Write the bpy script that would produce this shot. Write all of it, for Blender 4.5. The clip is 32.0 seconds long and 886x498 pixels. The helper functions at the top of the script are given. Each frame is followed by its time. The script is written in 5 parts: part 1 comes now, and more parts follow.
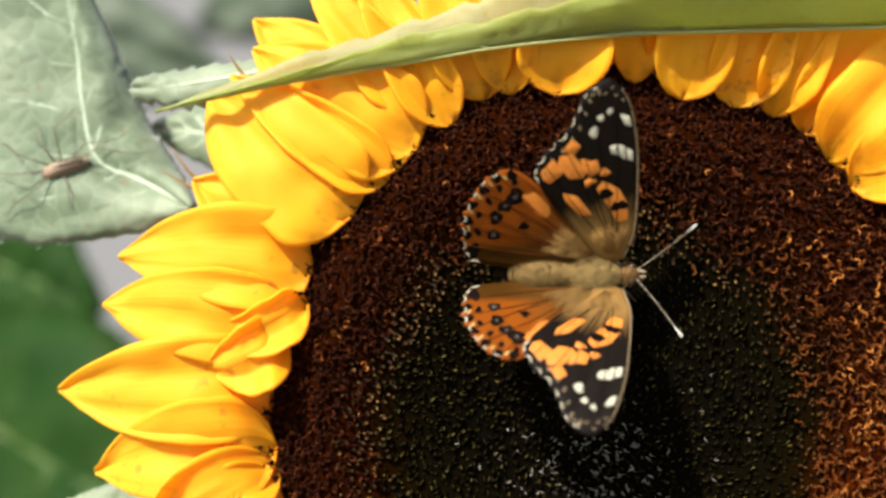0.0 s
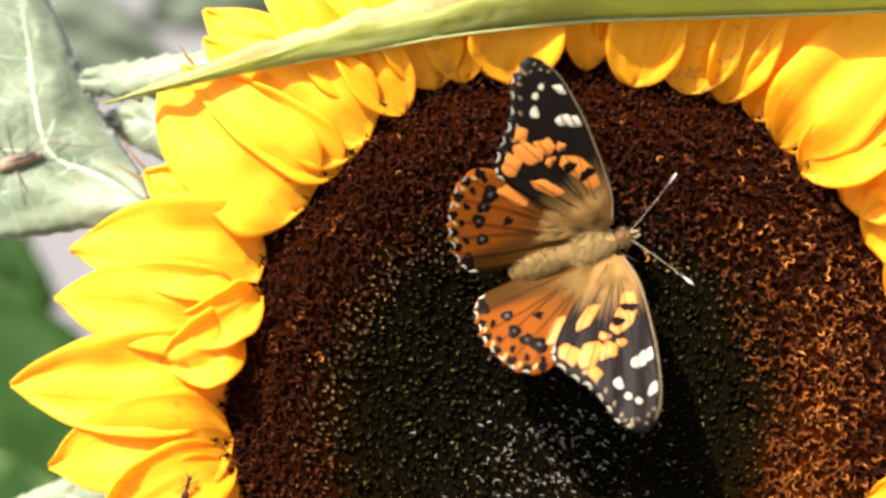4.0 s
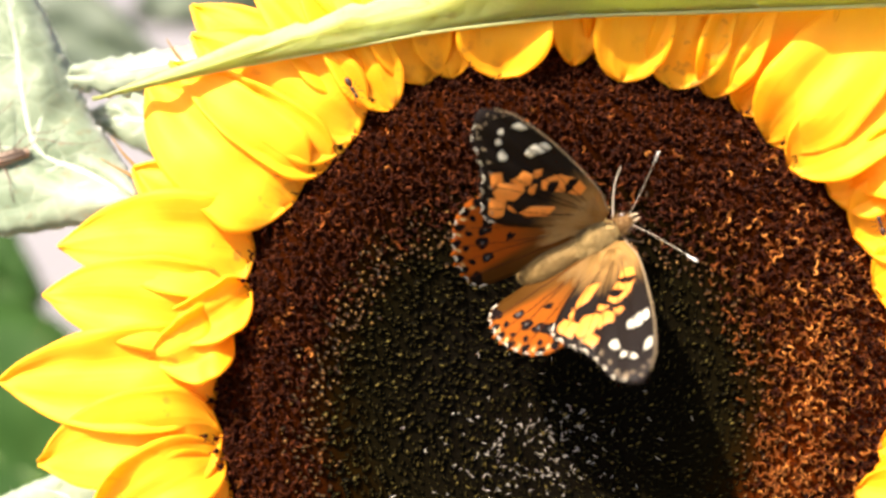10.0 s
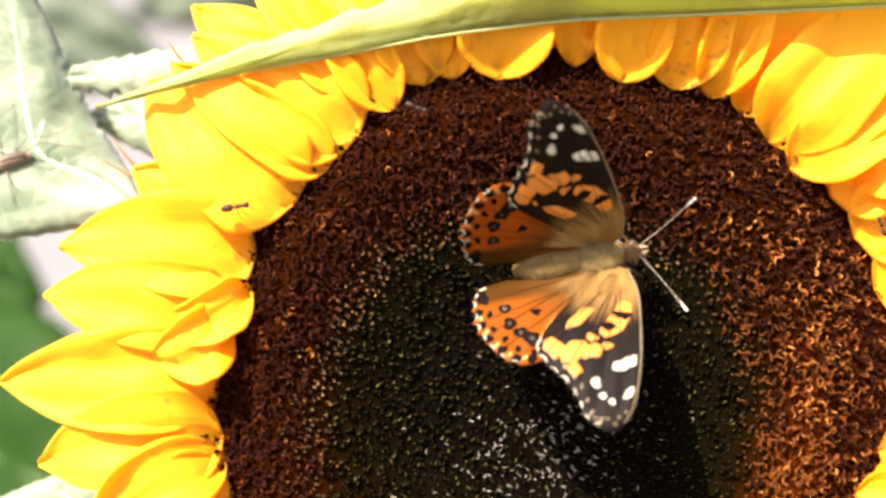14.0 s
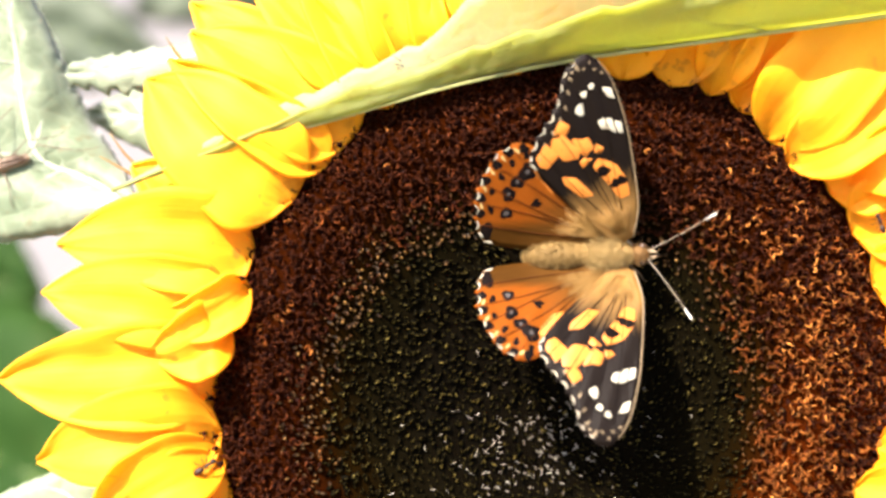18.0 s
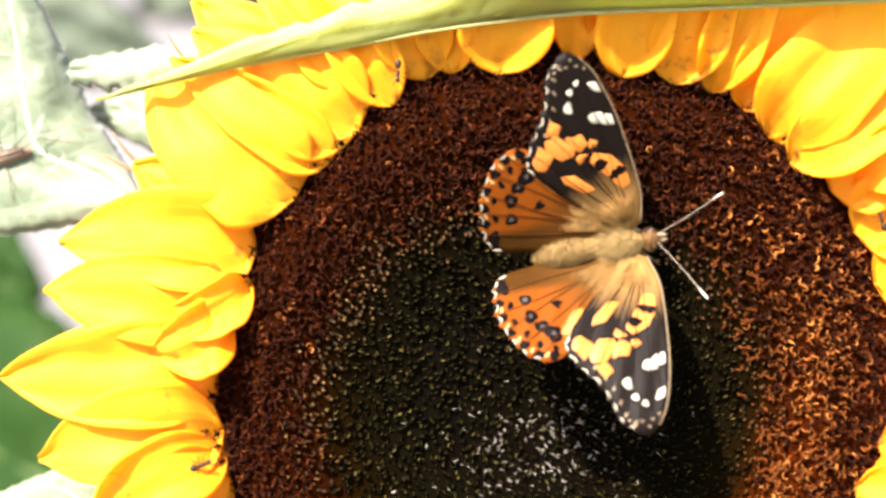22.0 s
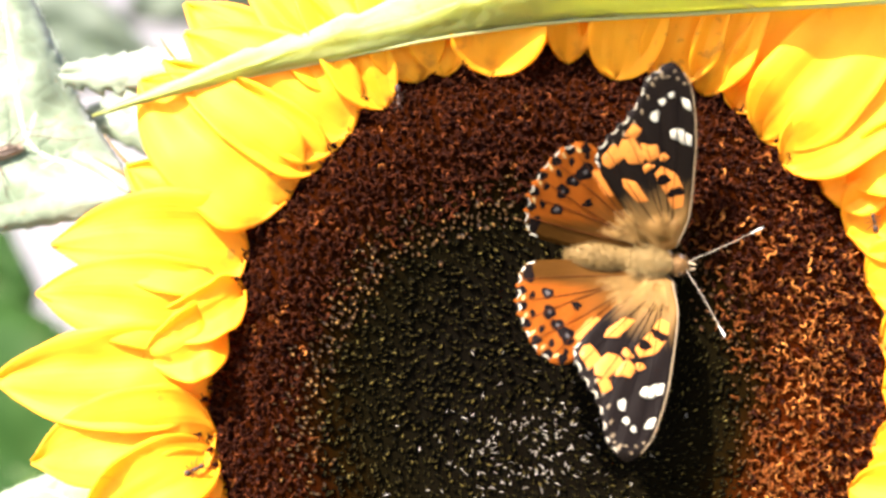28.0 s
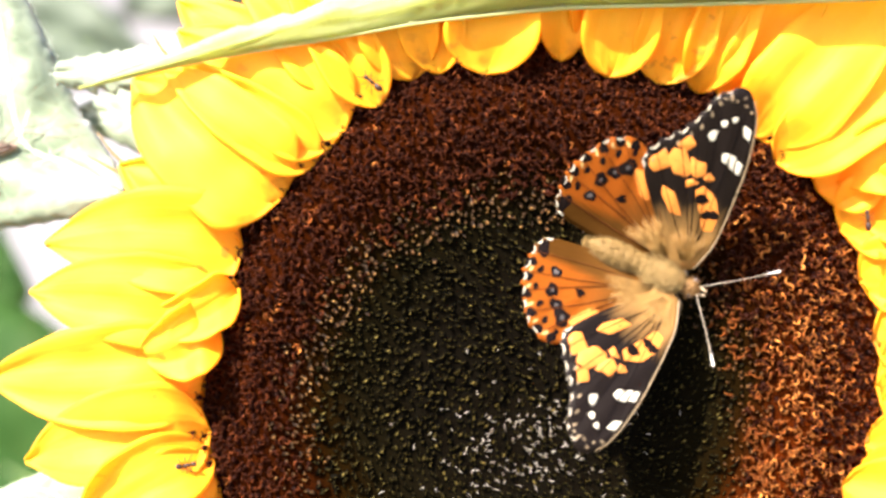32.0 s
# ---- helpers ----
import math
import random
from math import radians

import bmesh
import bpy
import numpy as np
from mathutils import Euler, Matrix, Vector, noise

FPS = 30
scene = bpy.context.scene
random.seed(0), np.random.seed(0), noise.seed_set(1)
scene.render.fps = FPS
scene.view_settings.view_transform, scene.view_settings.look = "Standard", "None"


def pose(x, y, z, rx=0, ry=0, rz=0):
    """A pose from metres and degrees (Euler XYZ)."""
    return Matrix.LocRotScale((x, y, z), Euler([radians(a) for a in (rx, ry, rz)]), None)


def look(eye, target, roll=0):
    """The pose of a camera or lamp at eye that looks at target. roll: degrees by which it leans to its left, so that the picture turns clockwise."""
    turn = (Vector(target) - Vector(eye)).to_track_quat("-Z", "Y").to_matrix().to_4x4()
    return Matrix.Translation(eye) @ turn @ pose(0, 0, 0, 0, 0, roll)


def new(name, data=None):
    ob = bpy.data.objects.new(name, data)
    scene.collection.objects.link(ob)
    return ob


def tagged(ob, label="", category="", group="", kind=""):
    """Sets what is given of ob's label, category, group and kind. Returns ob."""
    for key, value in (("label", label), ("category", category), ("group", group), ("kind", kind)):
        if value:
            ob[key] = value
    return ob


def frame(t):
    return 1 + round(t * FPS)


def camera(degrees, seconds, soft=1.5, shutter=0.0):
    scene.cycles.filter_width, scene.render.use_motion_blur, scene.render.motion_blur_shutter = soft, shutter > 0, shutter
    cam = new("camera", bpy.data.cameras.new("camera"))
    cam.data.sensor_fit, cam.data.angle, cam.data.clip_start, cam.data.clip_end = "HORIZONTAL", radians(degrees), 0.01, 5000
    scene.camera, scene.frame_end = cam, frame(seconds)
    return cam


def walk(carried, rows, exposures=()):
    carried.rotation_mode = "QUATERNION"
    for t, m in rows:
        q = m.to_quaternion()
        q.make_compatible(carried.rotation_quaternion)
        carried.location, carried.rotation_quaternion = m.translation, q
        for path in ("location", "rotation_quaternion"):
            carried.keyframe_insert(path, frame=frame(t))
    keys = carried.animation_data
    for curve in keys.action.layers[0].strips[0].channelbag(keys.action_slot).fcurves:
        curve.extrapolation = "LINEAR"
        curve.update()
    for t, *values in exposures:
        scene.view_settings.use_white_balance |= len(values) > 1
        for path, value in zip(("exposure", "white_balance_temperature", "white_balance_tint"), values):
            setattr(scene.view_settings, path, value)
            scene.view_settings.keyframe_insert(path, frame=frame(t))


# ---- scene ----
# A painted butterfly on the disc of a ripe sunflower. Sizes below are in millimetres in the flower's own frame:
# u to the side, v up along the flower's face, n out of its face; MM turns them into metres.
MM = 0.001
TILT = radians(20)
HEAD = Matrix(((1, 0, 0, 0), (0, math.sin(TILT), -math.cos(TILT), 0), (0, math.cos(TILT), math.sin(TILT), 1.3), (0, 0, 0, 1)))


def at(u, v, n):
    """A place in the world from millimetres in the flower's frame."""
    return HEAD @ Vector((u * MM, v * MM, n * MM))


# camera: stands in front of the flower and pans
cam = camera(35, 32.0, soft=3.0)
cam.data.dof.use_dof = True
cam.data.dof.focus_distance = 0.196
cam.data.dof.aperture_fstop = 10.5
EYE = at(-14.6, 20.0, 200)
AIM = [
    (0.0, -22.4, 22.21), (0.5, -22.08, 22.49), (1.0, -21.31, 22.37), (1.5, -19.59, 22.12), (2.0, -18.05, 21.57),
    (2.5, -17.31, 21.23), (3.0, -16.64, 20.8), (3.5, -16.08, 20.71), (5.5, -15.16, 20.49), (6.0, -14.51, 20.31),
    (6.5, -14.75, 20.18), (7.0, -14.01, 20.22), (7.5, -14.51, 20.09), (8.0, -14.66, 20.22), (8.5, -14.51, 20.09),
    (9.0, -14.6, 20.0), (9.5, -14.29, 20.03), (10.0, -14.26, 20.03), (10.5, -14.23, 20.09), (11.0, -14.35, 20.15),
    (11.5, -14.38, 20.15), (12.0, -14.33, 20.12), (12.5, -14.35, 20.09), (13.0, -14.23, 20.19), (13.5, -14.45, 20.06),
    (14.0, -14.38, 20.12), (14.5, -14.26, 19.94), (16.5, -14.17, 19.94), (17.0, -14.57, 19.88), (17.5, -14.91, 19.57),
    (18.0, -14.17, 19.69), (18.5, -15.12, 19.39), (19.0, -14.01, 19.76), (19.5, -14.7, 19.54), (20.0, -14.38, 19.54),
    (20.5, -13.89, 19.48), (21.0, -14.91, 19.2), (21.5, -13.71, 19.72), (22.0, -14.41, 19.39), (22.5, -13.96, 19.63),
    (23.0, -13.4, 19.72), (23.5, -15.03, 19.39), (24.0, -13.27, 19.63), (24.5, -14.51, 19.23), (25.0, -13.46, 19.63),
    (25.5, -14.01, 19.44), (27.5, -13.03, 19.6), (28.0, -13.4, 19.75), (28.5, -12.51, 19.54), (29.0, -12.66, 19.38),
    (29.5, -13.1, 19.66), (30.0, -12.04, 19.51), (30.5, -12.93, 19.6), (31.0, -12.01, 19.54), (31.5, -12.54, 19.36),
    (32.0, -12.54, 19.44),
]
walk(cam, [(t, look(EYE, at(u, v, 0))) for t, u, v in AIM],
     exposures=[(0, 0.93, 6650, 6), (1.2, 0.96, 6650, 6), (3, 1.26, 6800, 10), (6, 1.68, 7000, 14), (10, 1.81, 7150, 17), (18, 1.95, 6950, 17), (25, 2.10, 6750, 17), (32, 2.30, 6650, 17)])

# light: high sun over the flower's face, and the sky
SUN = (HEAD.to_3x3() @ Vector((-0.41, 0.695, 0.59))).normalized()
world = bpy.data.worlds.new("sky")
scene.world = world
world.use_nodes = True
sky = world.node_tree.nodes.new("ShaderNodeTexSky")
sky.sky_type, sky.sun_disc = "NISHITA", False
sky.air_density, sky.dust_density, sky.ozone_density = 0.7, 2.5, 0.6
sky.sun_elevation = math.asin(SUN.z)
sky.sun_rotation = math.atan2(SUN.x, SUN.y)
world.node_tree.links.new(sky.outputs[0], world.node_tree.nodes["Background"].inputs[0])
world.node_tree.nodes["Background"].inputs[1].default_value = 0.15
sun = new("sun", bpy.data.lights.new("sun", "SUN"))
sun.data.energy, sun.data.angle, sun.data.color = 5.0, radians(0.5), (1.0, 0.955, 0.88)
sun.matrix_world = look(at(0, 0, 0) + SUN * 3, at(0, 0, 0))


# ---- materials ----
class Mat:
    """A node material in the making."""

    def __init__(self, name, rough=0.6, spec=0.3):
        self.m = bpy.data.materials.new(name)
        self.m.use_nodes = True
        self.t = self.m.node_tree
        self.b = self.t.nodes["Principled BSDF"]
        self.b.inputs["Roughness"].default_value = rough
        self.b.inputs["Specular IOR Level"].default_value = spec
        self.out = self.t.nodes["Material Output"]

    def node(self, kind, **props):
        n = self.t.nodes.new("ShaderNode" + kind)
        for k, v in props.items():
            n.inputs[k.replace("_", " ")].default_value = v
        return n

    def link(self, a, b):
        self.t.links.new(a, b)

    def coords(self, which="Object", scale=(1, 1, 1)):
        c, mp = self.node("TexCoord"), self.node("Mapping")
        mp.inputs["Scale"].default_value = scale
        self.link(c.outputs[which], mp.inputs["Vector"])
        return mp.outputs[0]

    def noise(self, vec, scale, detail=4, rough=0.55):
        n = self.node("TexNoise", Scale=scale, Detail=detail, Roughness=rough)
        self.link(vec, n.inputs["Vector"])
        return n.outputs["Fac"]

    def ramp(self, fac, stops):
        r = self.node("ValToRGB")
        while len(r.color_ramp.elements) < len(stops):
            r.color_ramp.elements.new(0.5)
        for e, (p, c) in zip(r.color_ramp.elements, stops):
            e.position, e.color = p, (*c, 1)
        self.link(fac, r.inputs[0])
        return r.outputs[0]

    def mix(self, fac, a, b, kind="MIX"):
        n = self.t.nodes.new("ShaderNodeMix")
        n.data_type, n.blend_type = "RGBA", kind
        for s, v in ((0, fac), (6, a), (7, b)):
            if isinstance(v, (int, float)):
                n.inputs[s].default_value = v
            elif isinstance(v, tuple):
                n.inputs[s].default_value = (*v, 1)
            else:
                self.link(v, n.inputs[s])
        return n.outputs[2]

    def math(self, op, a, b=0.0):
        n = self.t.nodes.new("ShaderNodeMath")
        n.operation = op
        for s, v in ((0, a), (1, b)):
            if isinstance(v, (int, float)):
                n.inputs[s].default_value = v
            else:
                self.link(v, n.inputs[s])
        return n.outputs[0]

    def colour(self, c):
        if isinstance(c, tuple):
            self.b.inputs["Base Color"].default_value = (*c, 1)
        else:
            self.link(c, self.b.inputs["Base Color"])
        self.c = c
        return self

    def bump(self, h, strength, dist):
        n = self.node("Bump", Strength=strength, Distance=dist)
        self.link(h, n.inputs["Height"])
        self.link(n.outputs[0], self.b.inputs["Normal"])
        return self

    def thin(self, share, tint=None):
        """Lets light through, as leaves and petals do."""
        tr, mx = self.node("BsdfTranslucent"), self.node("MixShader")
        c = tint or self.c
        if isinstance(c, tuple):
            tr.inputs[0].default_value = (*c, 1)
        else:
            self.link(c, tr.inputs[0])
        mx.inputs[0].default_value = share
        self.link(self.b.outputs[0], mx.inputs[1])
        self.link(tr.outputs[0], mx.inputs[2])
        self.link(mx.outputs[0], self.out.inputs[0])
        return self

    def random(self, island=False):
        n = self.node("NewGeometry") if island else self.node("ObjectInfo")
        return n.outputs["Random Per Island" if island else "Random"]

    def split(self, vec):
        n = self.node("SeparateXYZ")
        self.link(vec, n.inputs[0])
        return n.outputs


def petal_material():
    m = Mat("petal", 0.6, 0.28)
    uv = m.coords("UV")
    s = m.split(uv)
    along = m.ramp(s[0], [(0.0, (0.84, 0.31, 0.003)), (0.10, (0.90, 0.39, 0.004)), (0.3, (0.92, 0.47, 0.008)), (1.0, (0.93, 0.55, 0.04))])
    streak = m.noise(m.coords("UV", (2.5, 30, 1)), 1.0, 5)
    blotch = m.noise(m.coords("Object"), 160, 3)
    c = m.mix(m.math("MULTIPLY", streak, 0.32), along, (0.89, 0.42, 0.003))
    c = m.mix(m.math("MULTIPLY", blotch, 0.4), c, (0.94, 0.59, 0.055))
    fleck = m.ramp(m.noise(m.coords("Object", (1, 1, 1)), 520, 2), [(0.585, (0, 0, 0)), (0.66, (1, 1, 1))])
    sparse = m.ramp(m.noise(m.coords("Object"), 70, 1), [(0.55, (0, 0, 0)), (0.62, (1, 1, 1))])
    c = m.mix(m.math("MULTIPLY", m.math("MULTIPLY", fleck, sparse), 0.55), c, (0.28, 0.12, 0.02))
    # brown stains on the feet, with the soft shade there painted in too
    smear_shade = m.ramp(m.noise(m.coords("Object", (1, 1, 1)), 260, 4), [(0.50, (0, 0, 0)), (0.66, (1, 1, 1))])
    base = m.ramp(m.math("ADD", s[0], m.math("MULTIPLY", m.math("SUBTRACT", m.noise(m.coords("Object"), 190, 3), 0.5), 0.2)), [(0.06, (1, 1, 1)), (0.24, (0, 0, 0))])
    c = m.mix(m.math("MULTIPLY", m.math("MULTIPLY", smear_shade, base), 0.7), c, (0.30, 0.11, 0.012))
    m.colour(c).bump(m.noise(m.coords("UV", (1.0, 13, 1)), 1.0, 3), 0.3, 0.0006)
    return m.thin(0.5, m.mix(0.7, c, (1.0, 0.53, 0.002))).m


def leaf_material(name, low, high, through_light, hair=0.25, glow=None, spec=0.3):
    m = Mat(name, 0.55, spec)
    net = m.node("TexVoronoi", Scale=330.0)
    net.feature = "DISTANCE_TO_EDGE"
    m.link(m.coords("Object"), net.inputs["Vector"])
    big = m.noise(m.coords("Object"), 45, 4)
    fine = m.noise(m.coords("Object"), 700, 3)
    c = m.mix(m.ramp(big, [(0.34, (0, 0, 0)), (0.66, (1, 1, 1))]), low, high)
    vein = m.ramp(net.outputs["Distance"], [(0.0, (1, 1, 1)), (0.06, (0, 0, 0))])
    c = m.mix(m.math("MULTIPLY", vein, 0.25), c, tuple(min(1, x * 1.5) for x in high))
    c = m.mix(m.math("MULTIPLY", fine, hair), c, (0.32, 0.38, 0.29))
    bites = m.math("MULTIPLY", m.ramp(m.noise(m.coords("Object"), 620, 2), [(0.62, (0, 0, 0)), (0.68, (1, 1, 1))]), m.ramp(m.noise(m.coords("Object"), 60, 1), [(0.5, (0, 0, 0)), (0.6, (1, 1, 1))]))
    c = m.mix(m.math("MULTIPLY", bites, 0.6), c, (0.14, 0.10, 0.04))
    m.b.inputs["Sheen Weight"].default_value = hair
    m.colour(c).bump(m.math("ADD", net.outputs["Distance"], m.math("MULTIPLY", fine, 0.2)), 0.5, 0.0006)
    return m.thin(through_light, glow or tuple(0.5 * (a + b) * 1.3 for a, b in zip(low, high))).m


def island_material(name, stops, rough, spec=0.3, shiny=0.0, root=None, young=None):
    m = Mat(name, rough, spec)
    if shiny:
        n = m.ramp(m.math("FRACT", m.math("MULTIPLY", m.random(True), 37.0)), [(0.0, (rough,) * 3), (1 - shiny, (rough,) * 3), (1 - shiny + 0.01, (0.2,) * 3), (1.0, (0.15,) * 3)])
        m.link(n, m.b.inputs["Roughness"])
    grain = m.noise(m.coords("Object"), 1800, 2)
    c = m.mix(0.25, m.ramp(m.random(True), stops), m.ramp(grain, [(0.3, stops[0][1]), (0.7, stops[-1][1])]))
    # dark foot to bright tip: pale stigma colour, plus painted shade deep between florets
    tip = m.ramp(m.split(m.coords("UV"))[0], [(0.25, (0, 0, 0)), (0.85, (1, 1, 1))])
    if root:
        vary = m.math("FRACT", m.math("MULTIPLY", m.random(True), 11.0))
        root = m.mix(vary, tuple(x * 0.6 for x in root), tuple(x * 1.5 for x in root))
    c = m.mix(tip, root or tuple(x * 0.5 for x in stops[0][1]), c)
    if young:
        ln = m.node("VectorMath")
        ln.operation = "LENGTH"
        m.link(m.coords("Object"), ln.inputs[0])
        c = m.mix(m.ramp(m.math("MULTIPLY", ln.outputs["Value"], 20.0), [(0.36, (0, 0, 0)), (0.56, (1, 1, 1))]), c, young)
    m.colour(c)
    return m.thin(0.2, c).m


def plain(name, a, b, scale, rough=0.6, spec=0.3, bump=0.3, dist=0.0004):
    m = Mat(name, rough, spec)
    n = m.noise(m.coords("Object"), scale, 5)
    wide = m.noise(m.coords("Object"), scale * 0.17, 3)
    m.colour(m.mix(m.math("MULTIPLY", m.math("ADD", n, wide), 0.5), a, b))
    m.bump(n, bump, dist)
    return m


PETAL = petal_material()
LEAF = leaf_material("leaf_green", (0.084, 0.124, 0.060), (0.25, 0.295, 0.19), 0.25)
LEAF_LIGHT = leaf_material("leaf_pale", (0.215, 0.245, 0.06), (0.33, 0.365, 0.12), 0.6, 0.16, (0.74, 0.76, 0.16))
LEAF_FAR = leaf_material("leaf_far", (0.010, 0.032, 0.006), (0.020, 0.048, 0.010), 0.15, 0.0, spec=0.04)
LEAF_TOP = leaf_material("leaf_face_sunlit", (0.23, 0.28, 0.18), (0.33, 0.375, 0.25), 0.6, 0.2, (0.86, 0.86, 0.27))
VEIN = plain("leaf_vein", (0.30, 0.36, 0.25), (0.44, 0.50, 0.38), 900).m
VEIN_LIGHT = plain("leaf_vein_light", (0.42, 0.44, 0.17), (0.52, 0.54, 0.24), 900).thin(0.5, (0.76, 0.76, 0.26)).m
STEM = plain("stem_green", (0.10, 0.16, 0.05), (0.2, 0.26, 0.1), 300).m
# paler, greyer copy of the far leaf: haze put into the colour
LEAF_HAZE = leaf_material("leaf_far_hazed", (0.050, 0.072, 0.045), (0.09, 0.115, 0.075), 0.2, 0.0)


def disc_material():
    """Ground of the disc: black-green in the unripe middle, red-brown outside; the brighter light of one side is
    painted in as orange.
    """
    m = Mat("disc_ground", 0.9, 0.0)
    vec = m.coords("Object")
    xyz = m.split(vec)
    ln = m.node("VectorMath")
    ln.operation = "LENGTH"
    m.link(vec, ln.inputs[0])
    rough = m.noise(vec, 240, 4)
    fine = m.noise(vec, 1300, 3)
    r = m.math("ADD", m.math("MULTIPLY", ln.outputs["Value"], 20.0), m.math("MULTIPLY", m.math("SUBTRACT", rough, 0.5), 0.10))
    c = m.ramp(r, [(0.30, (0.0030, 0.0026, 0.0017)), (0.50, (0.0038, 0.0031, 0.0012)), (0.60, (0.0070, 0.0034, 0.0006)), (0.70, (0.017, 0.0034, 0.0006)), (0.95, (0.020, 0.0038, 0.0006))])
    # orange towards the lower right: the light on that side, put into the colour
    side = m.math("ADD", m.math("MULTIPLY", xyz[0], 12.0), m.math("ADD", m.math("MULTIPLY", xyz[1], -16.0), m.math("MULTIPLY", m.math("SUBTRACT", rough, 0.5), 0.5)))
    sunlit = m.math("MULTIPLY", m.ramp(side, [(0.25, (0, 0, 0)), (0.95, (1, 1, 1))]), m.ramp(r, [(0.58, (0, 0, 0)), (0.72, (1, 1, 1))]))
    c = m.mix(sunlit, c, (0.085, 0.0135, 0.0014))
    m.colour(m.mix(m.math("MULTIPLY", fine, 0.6), c, (0.002, 0.0008, 0.0002)))
    return m.bump(fine, 0.4, 0.0005).m


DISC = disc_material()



# ---- shapes ----
def mesh_from(name, verts, faces, uvs=None, smooth=True):
    me = bpy.data.meshes.new(name)
    me.from_pydata([tuple(v) for v in verts], [], faces)
    if uvs is not None:
        layer = me.uv_layers.new(name="UVMap")
        idx = np.empty(len(me.loops), dtype=np.int32)
        me.loops.foreach_get("vertex_index", idx)
        layer.data.foreach_set("uv", np.asarray(uvs, dtype=np.float32)[idx].ravel())
    if smooth:
        me.polygons.foreach_set("use_smooth", [True] * len(me.polygons))
    me.update()
    return me


def part(name, data, material, parent, label=""):
    """One mesh object under a thing or a part; data is a bmesh or a mesh."""
    if isinstance(data, bmesh.types.BMesh):
        me = bpy.data.meshes.new(name)
        data.to_mesh(me)
        data.free()
        me.polygons.foreach_set("use_smooth", [True] * len(me.polygons))
        data = me
    ob = new(name, data)
    if material and not data.materials:
        data.materials.append(material)
    ob.parent = parent
    if label:
        ob["label"] = label
    return ob


def sheet(name, grid, thick, smooth=True):
    """A thin closed sheet from a grid of points in millimetres, shape (rows, columns, 3)."""
    g = np.asarray(grid, float)
    r, c, _ = g.shape
    du, dv = np.gradient(g, axis=0), np.gradient(g, axis=1)
    nrm = np.cross(du, dv)
    nrm /= np.linalg.norm(nrm, axis=2, keepdims=True) + 1e-9
    top, low = g + nrm * thick / 2, g - nrm * thick / 2
    verts = np.concatenate([top.reshape(-1, 3), low.reshape(-1, 3)]) * MM
    uu, vv = np.meshgrid(np.linspace(0, 1, r), np.linspace(0, 1, c), indexing="ij")
    uv = np.stack([uu.ravel(), vv.ravel()], 1)
    o = r * c
    faces = []
    for i in range(r - 1):
        for j in range(c - 1):
            a, b, d, e = i * c + j, i * c + j + 1, (i + 1) * c + j + 1, (i + 1) * c + j
            faces += [(a, e, d, b), (o + a, o + b, o + d, o + e)]
    for i in range(r - 1):
        for j in (0, c - 1):
            a, e = i * c + j, (i + 1) * c + j
            faces.append((a, o + a, o + e, e) if j == 0 else (a, e, o + e, o + a))
    for j in range(c - 1):
        for i in (0, r - 1):
            a, b = i * c + j, i * c + j + 1
            faces.append((a, b, o + b, o + a) if i == 0 else (a, o + a, o + b, b))
    return mesh_from(name, verts, faces, np.concatenate([uv, uv]), smooth)


def spline(points, count):
    """Catmull-Rom through points, as an array."""
    p = np.asarray(points, float)
    p = np.concatenate([2 * p[:1] - p[1:2], p, 2 * p[-1:] - p[-2:-1]])
    out = []
    for x in np.linspace(0, len(points) - 1, count):
        i = min(int(x), len(points) - 2)
        f = x - i
        a, b, c, d = p[i:i + 4]
        out.append(0.5 * (2 * b + (c - a) * f + (2 * a - 5 * b + 4 * c - d) * f * f + (3 * b - a - 3 * c + d) * f ** 3))
    return np.array(out)


def tube(points, radii, sides=7, count=None):
    """A round tube through points with radii along it, in millimetres: verts and faces."""
    line = spline(points, count) if count else np.asarray(points, float)
    rad = np.interp(np.linspace(0, 1, len(line)), np.linspace(0, 1, len(radii)), radii)
    verts, faces = [], []
    for i, p in enumerate(line):
        d = line[min(i + 1, len(line) - 1)] - line[max(i - 1, 0)]
        d = d / (np.linalg.norm(d) + 1e-9)
        ref = np.array([0, 0, 1.0]) if abs(d[2]) < 0.9 else np.array([1.0, 0, 0])
        a = np.cross(d, ref)
        a /= np.linalg.norm(a)
        b = np.cross(d, a)
        for k in range(sides):
            w = 2 * math.pi * k / sides
            verts.append(p + rad[i] * (math.cos(w) * a + math.sin(w) * b))
    for i in range(len(line) - 1):
        for k in range(sides):
            faces.append((i * sides + k, i * sides + (k + 1) % sides, (i + 1) * sides + (k + 1) % sides, (i + 1) * sides + k))
    faces += [tuple(range(sides))[::-1], tuple((len(line) - 1) * sides + k for k in range(sides))]
    return np.array(verts), faces


def tube_mesh(name, points, radii, sides=7, count=None):
    v, f = tube(points, radii, sides, count)
    return mesh_from(name, v * MM, f)


def joined(pieces):
    """Several (verts, faces) as one."""
    verts, faces, o = [], [], 0
    for v, f in pieces:
        verts.append(np.asarray(v, float))
        faces += [tuple(i + o for i in q) for q in f]
        o += len(v)
    return np.concatenate(verts), faces


def blob(centre, size, rings=8, sides=12, bend=None):
    """An egg-shaped lump with its long axis along x: verts and faces."""
    verts, faces = [], []
    for i in range(rings + 1):
        a = math.pi * i / rings
        for k in range(sides):
            w = 2 * math.pi * k / sides
            verts.append((math.cos(a) * size[0], math.sin(a) * math.cos(w) * size[1], math.sin(a) * math.sin(w) * size[2]))
    for i in range(rings):
        for k in range(sides):
            faces.append((i * sides + k, (i + 1) * sides + k, (i + 1) * sides + (k + 1) % sides, i * sides + (k + 1) % sides))
    return np.array(verts) + np.array(centre), faces


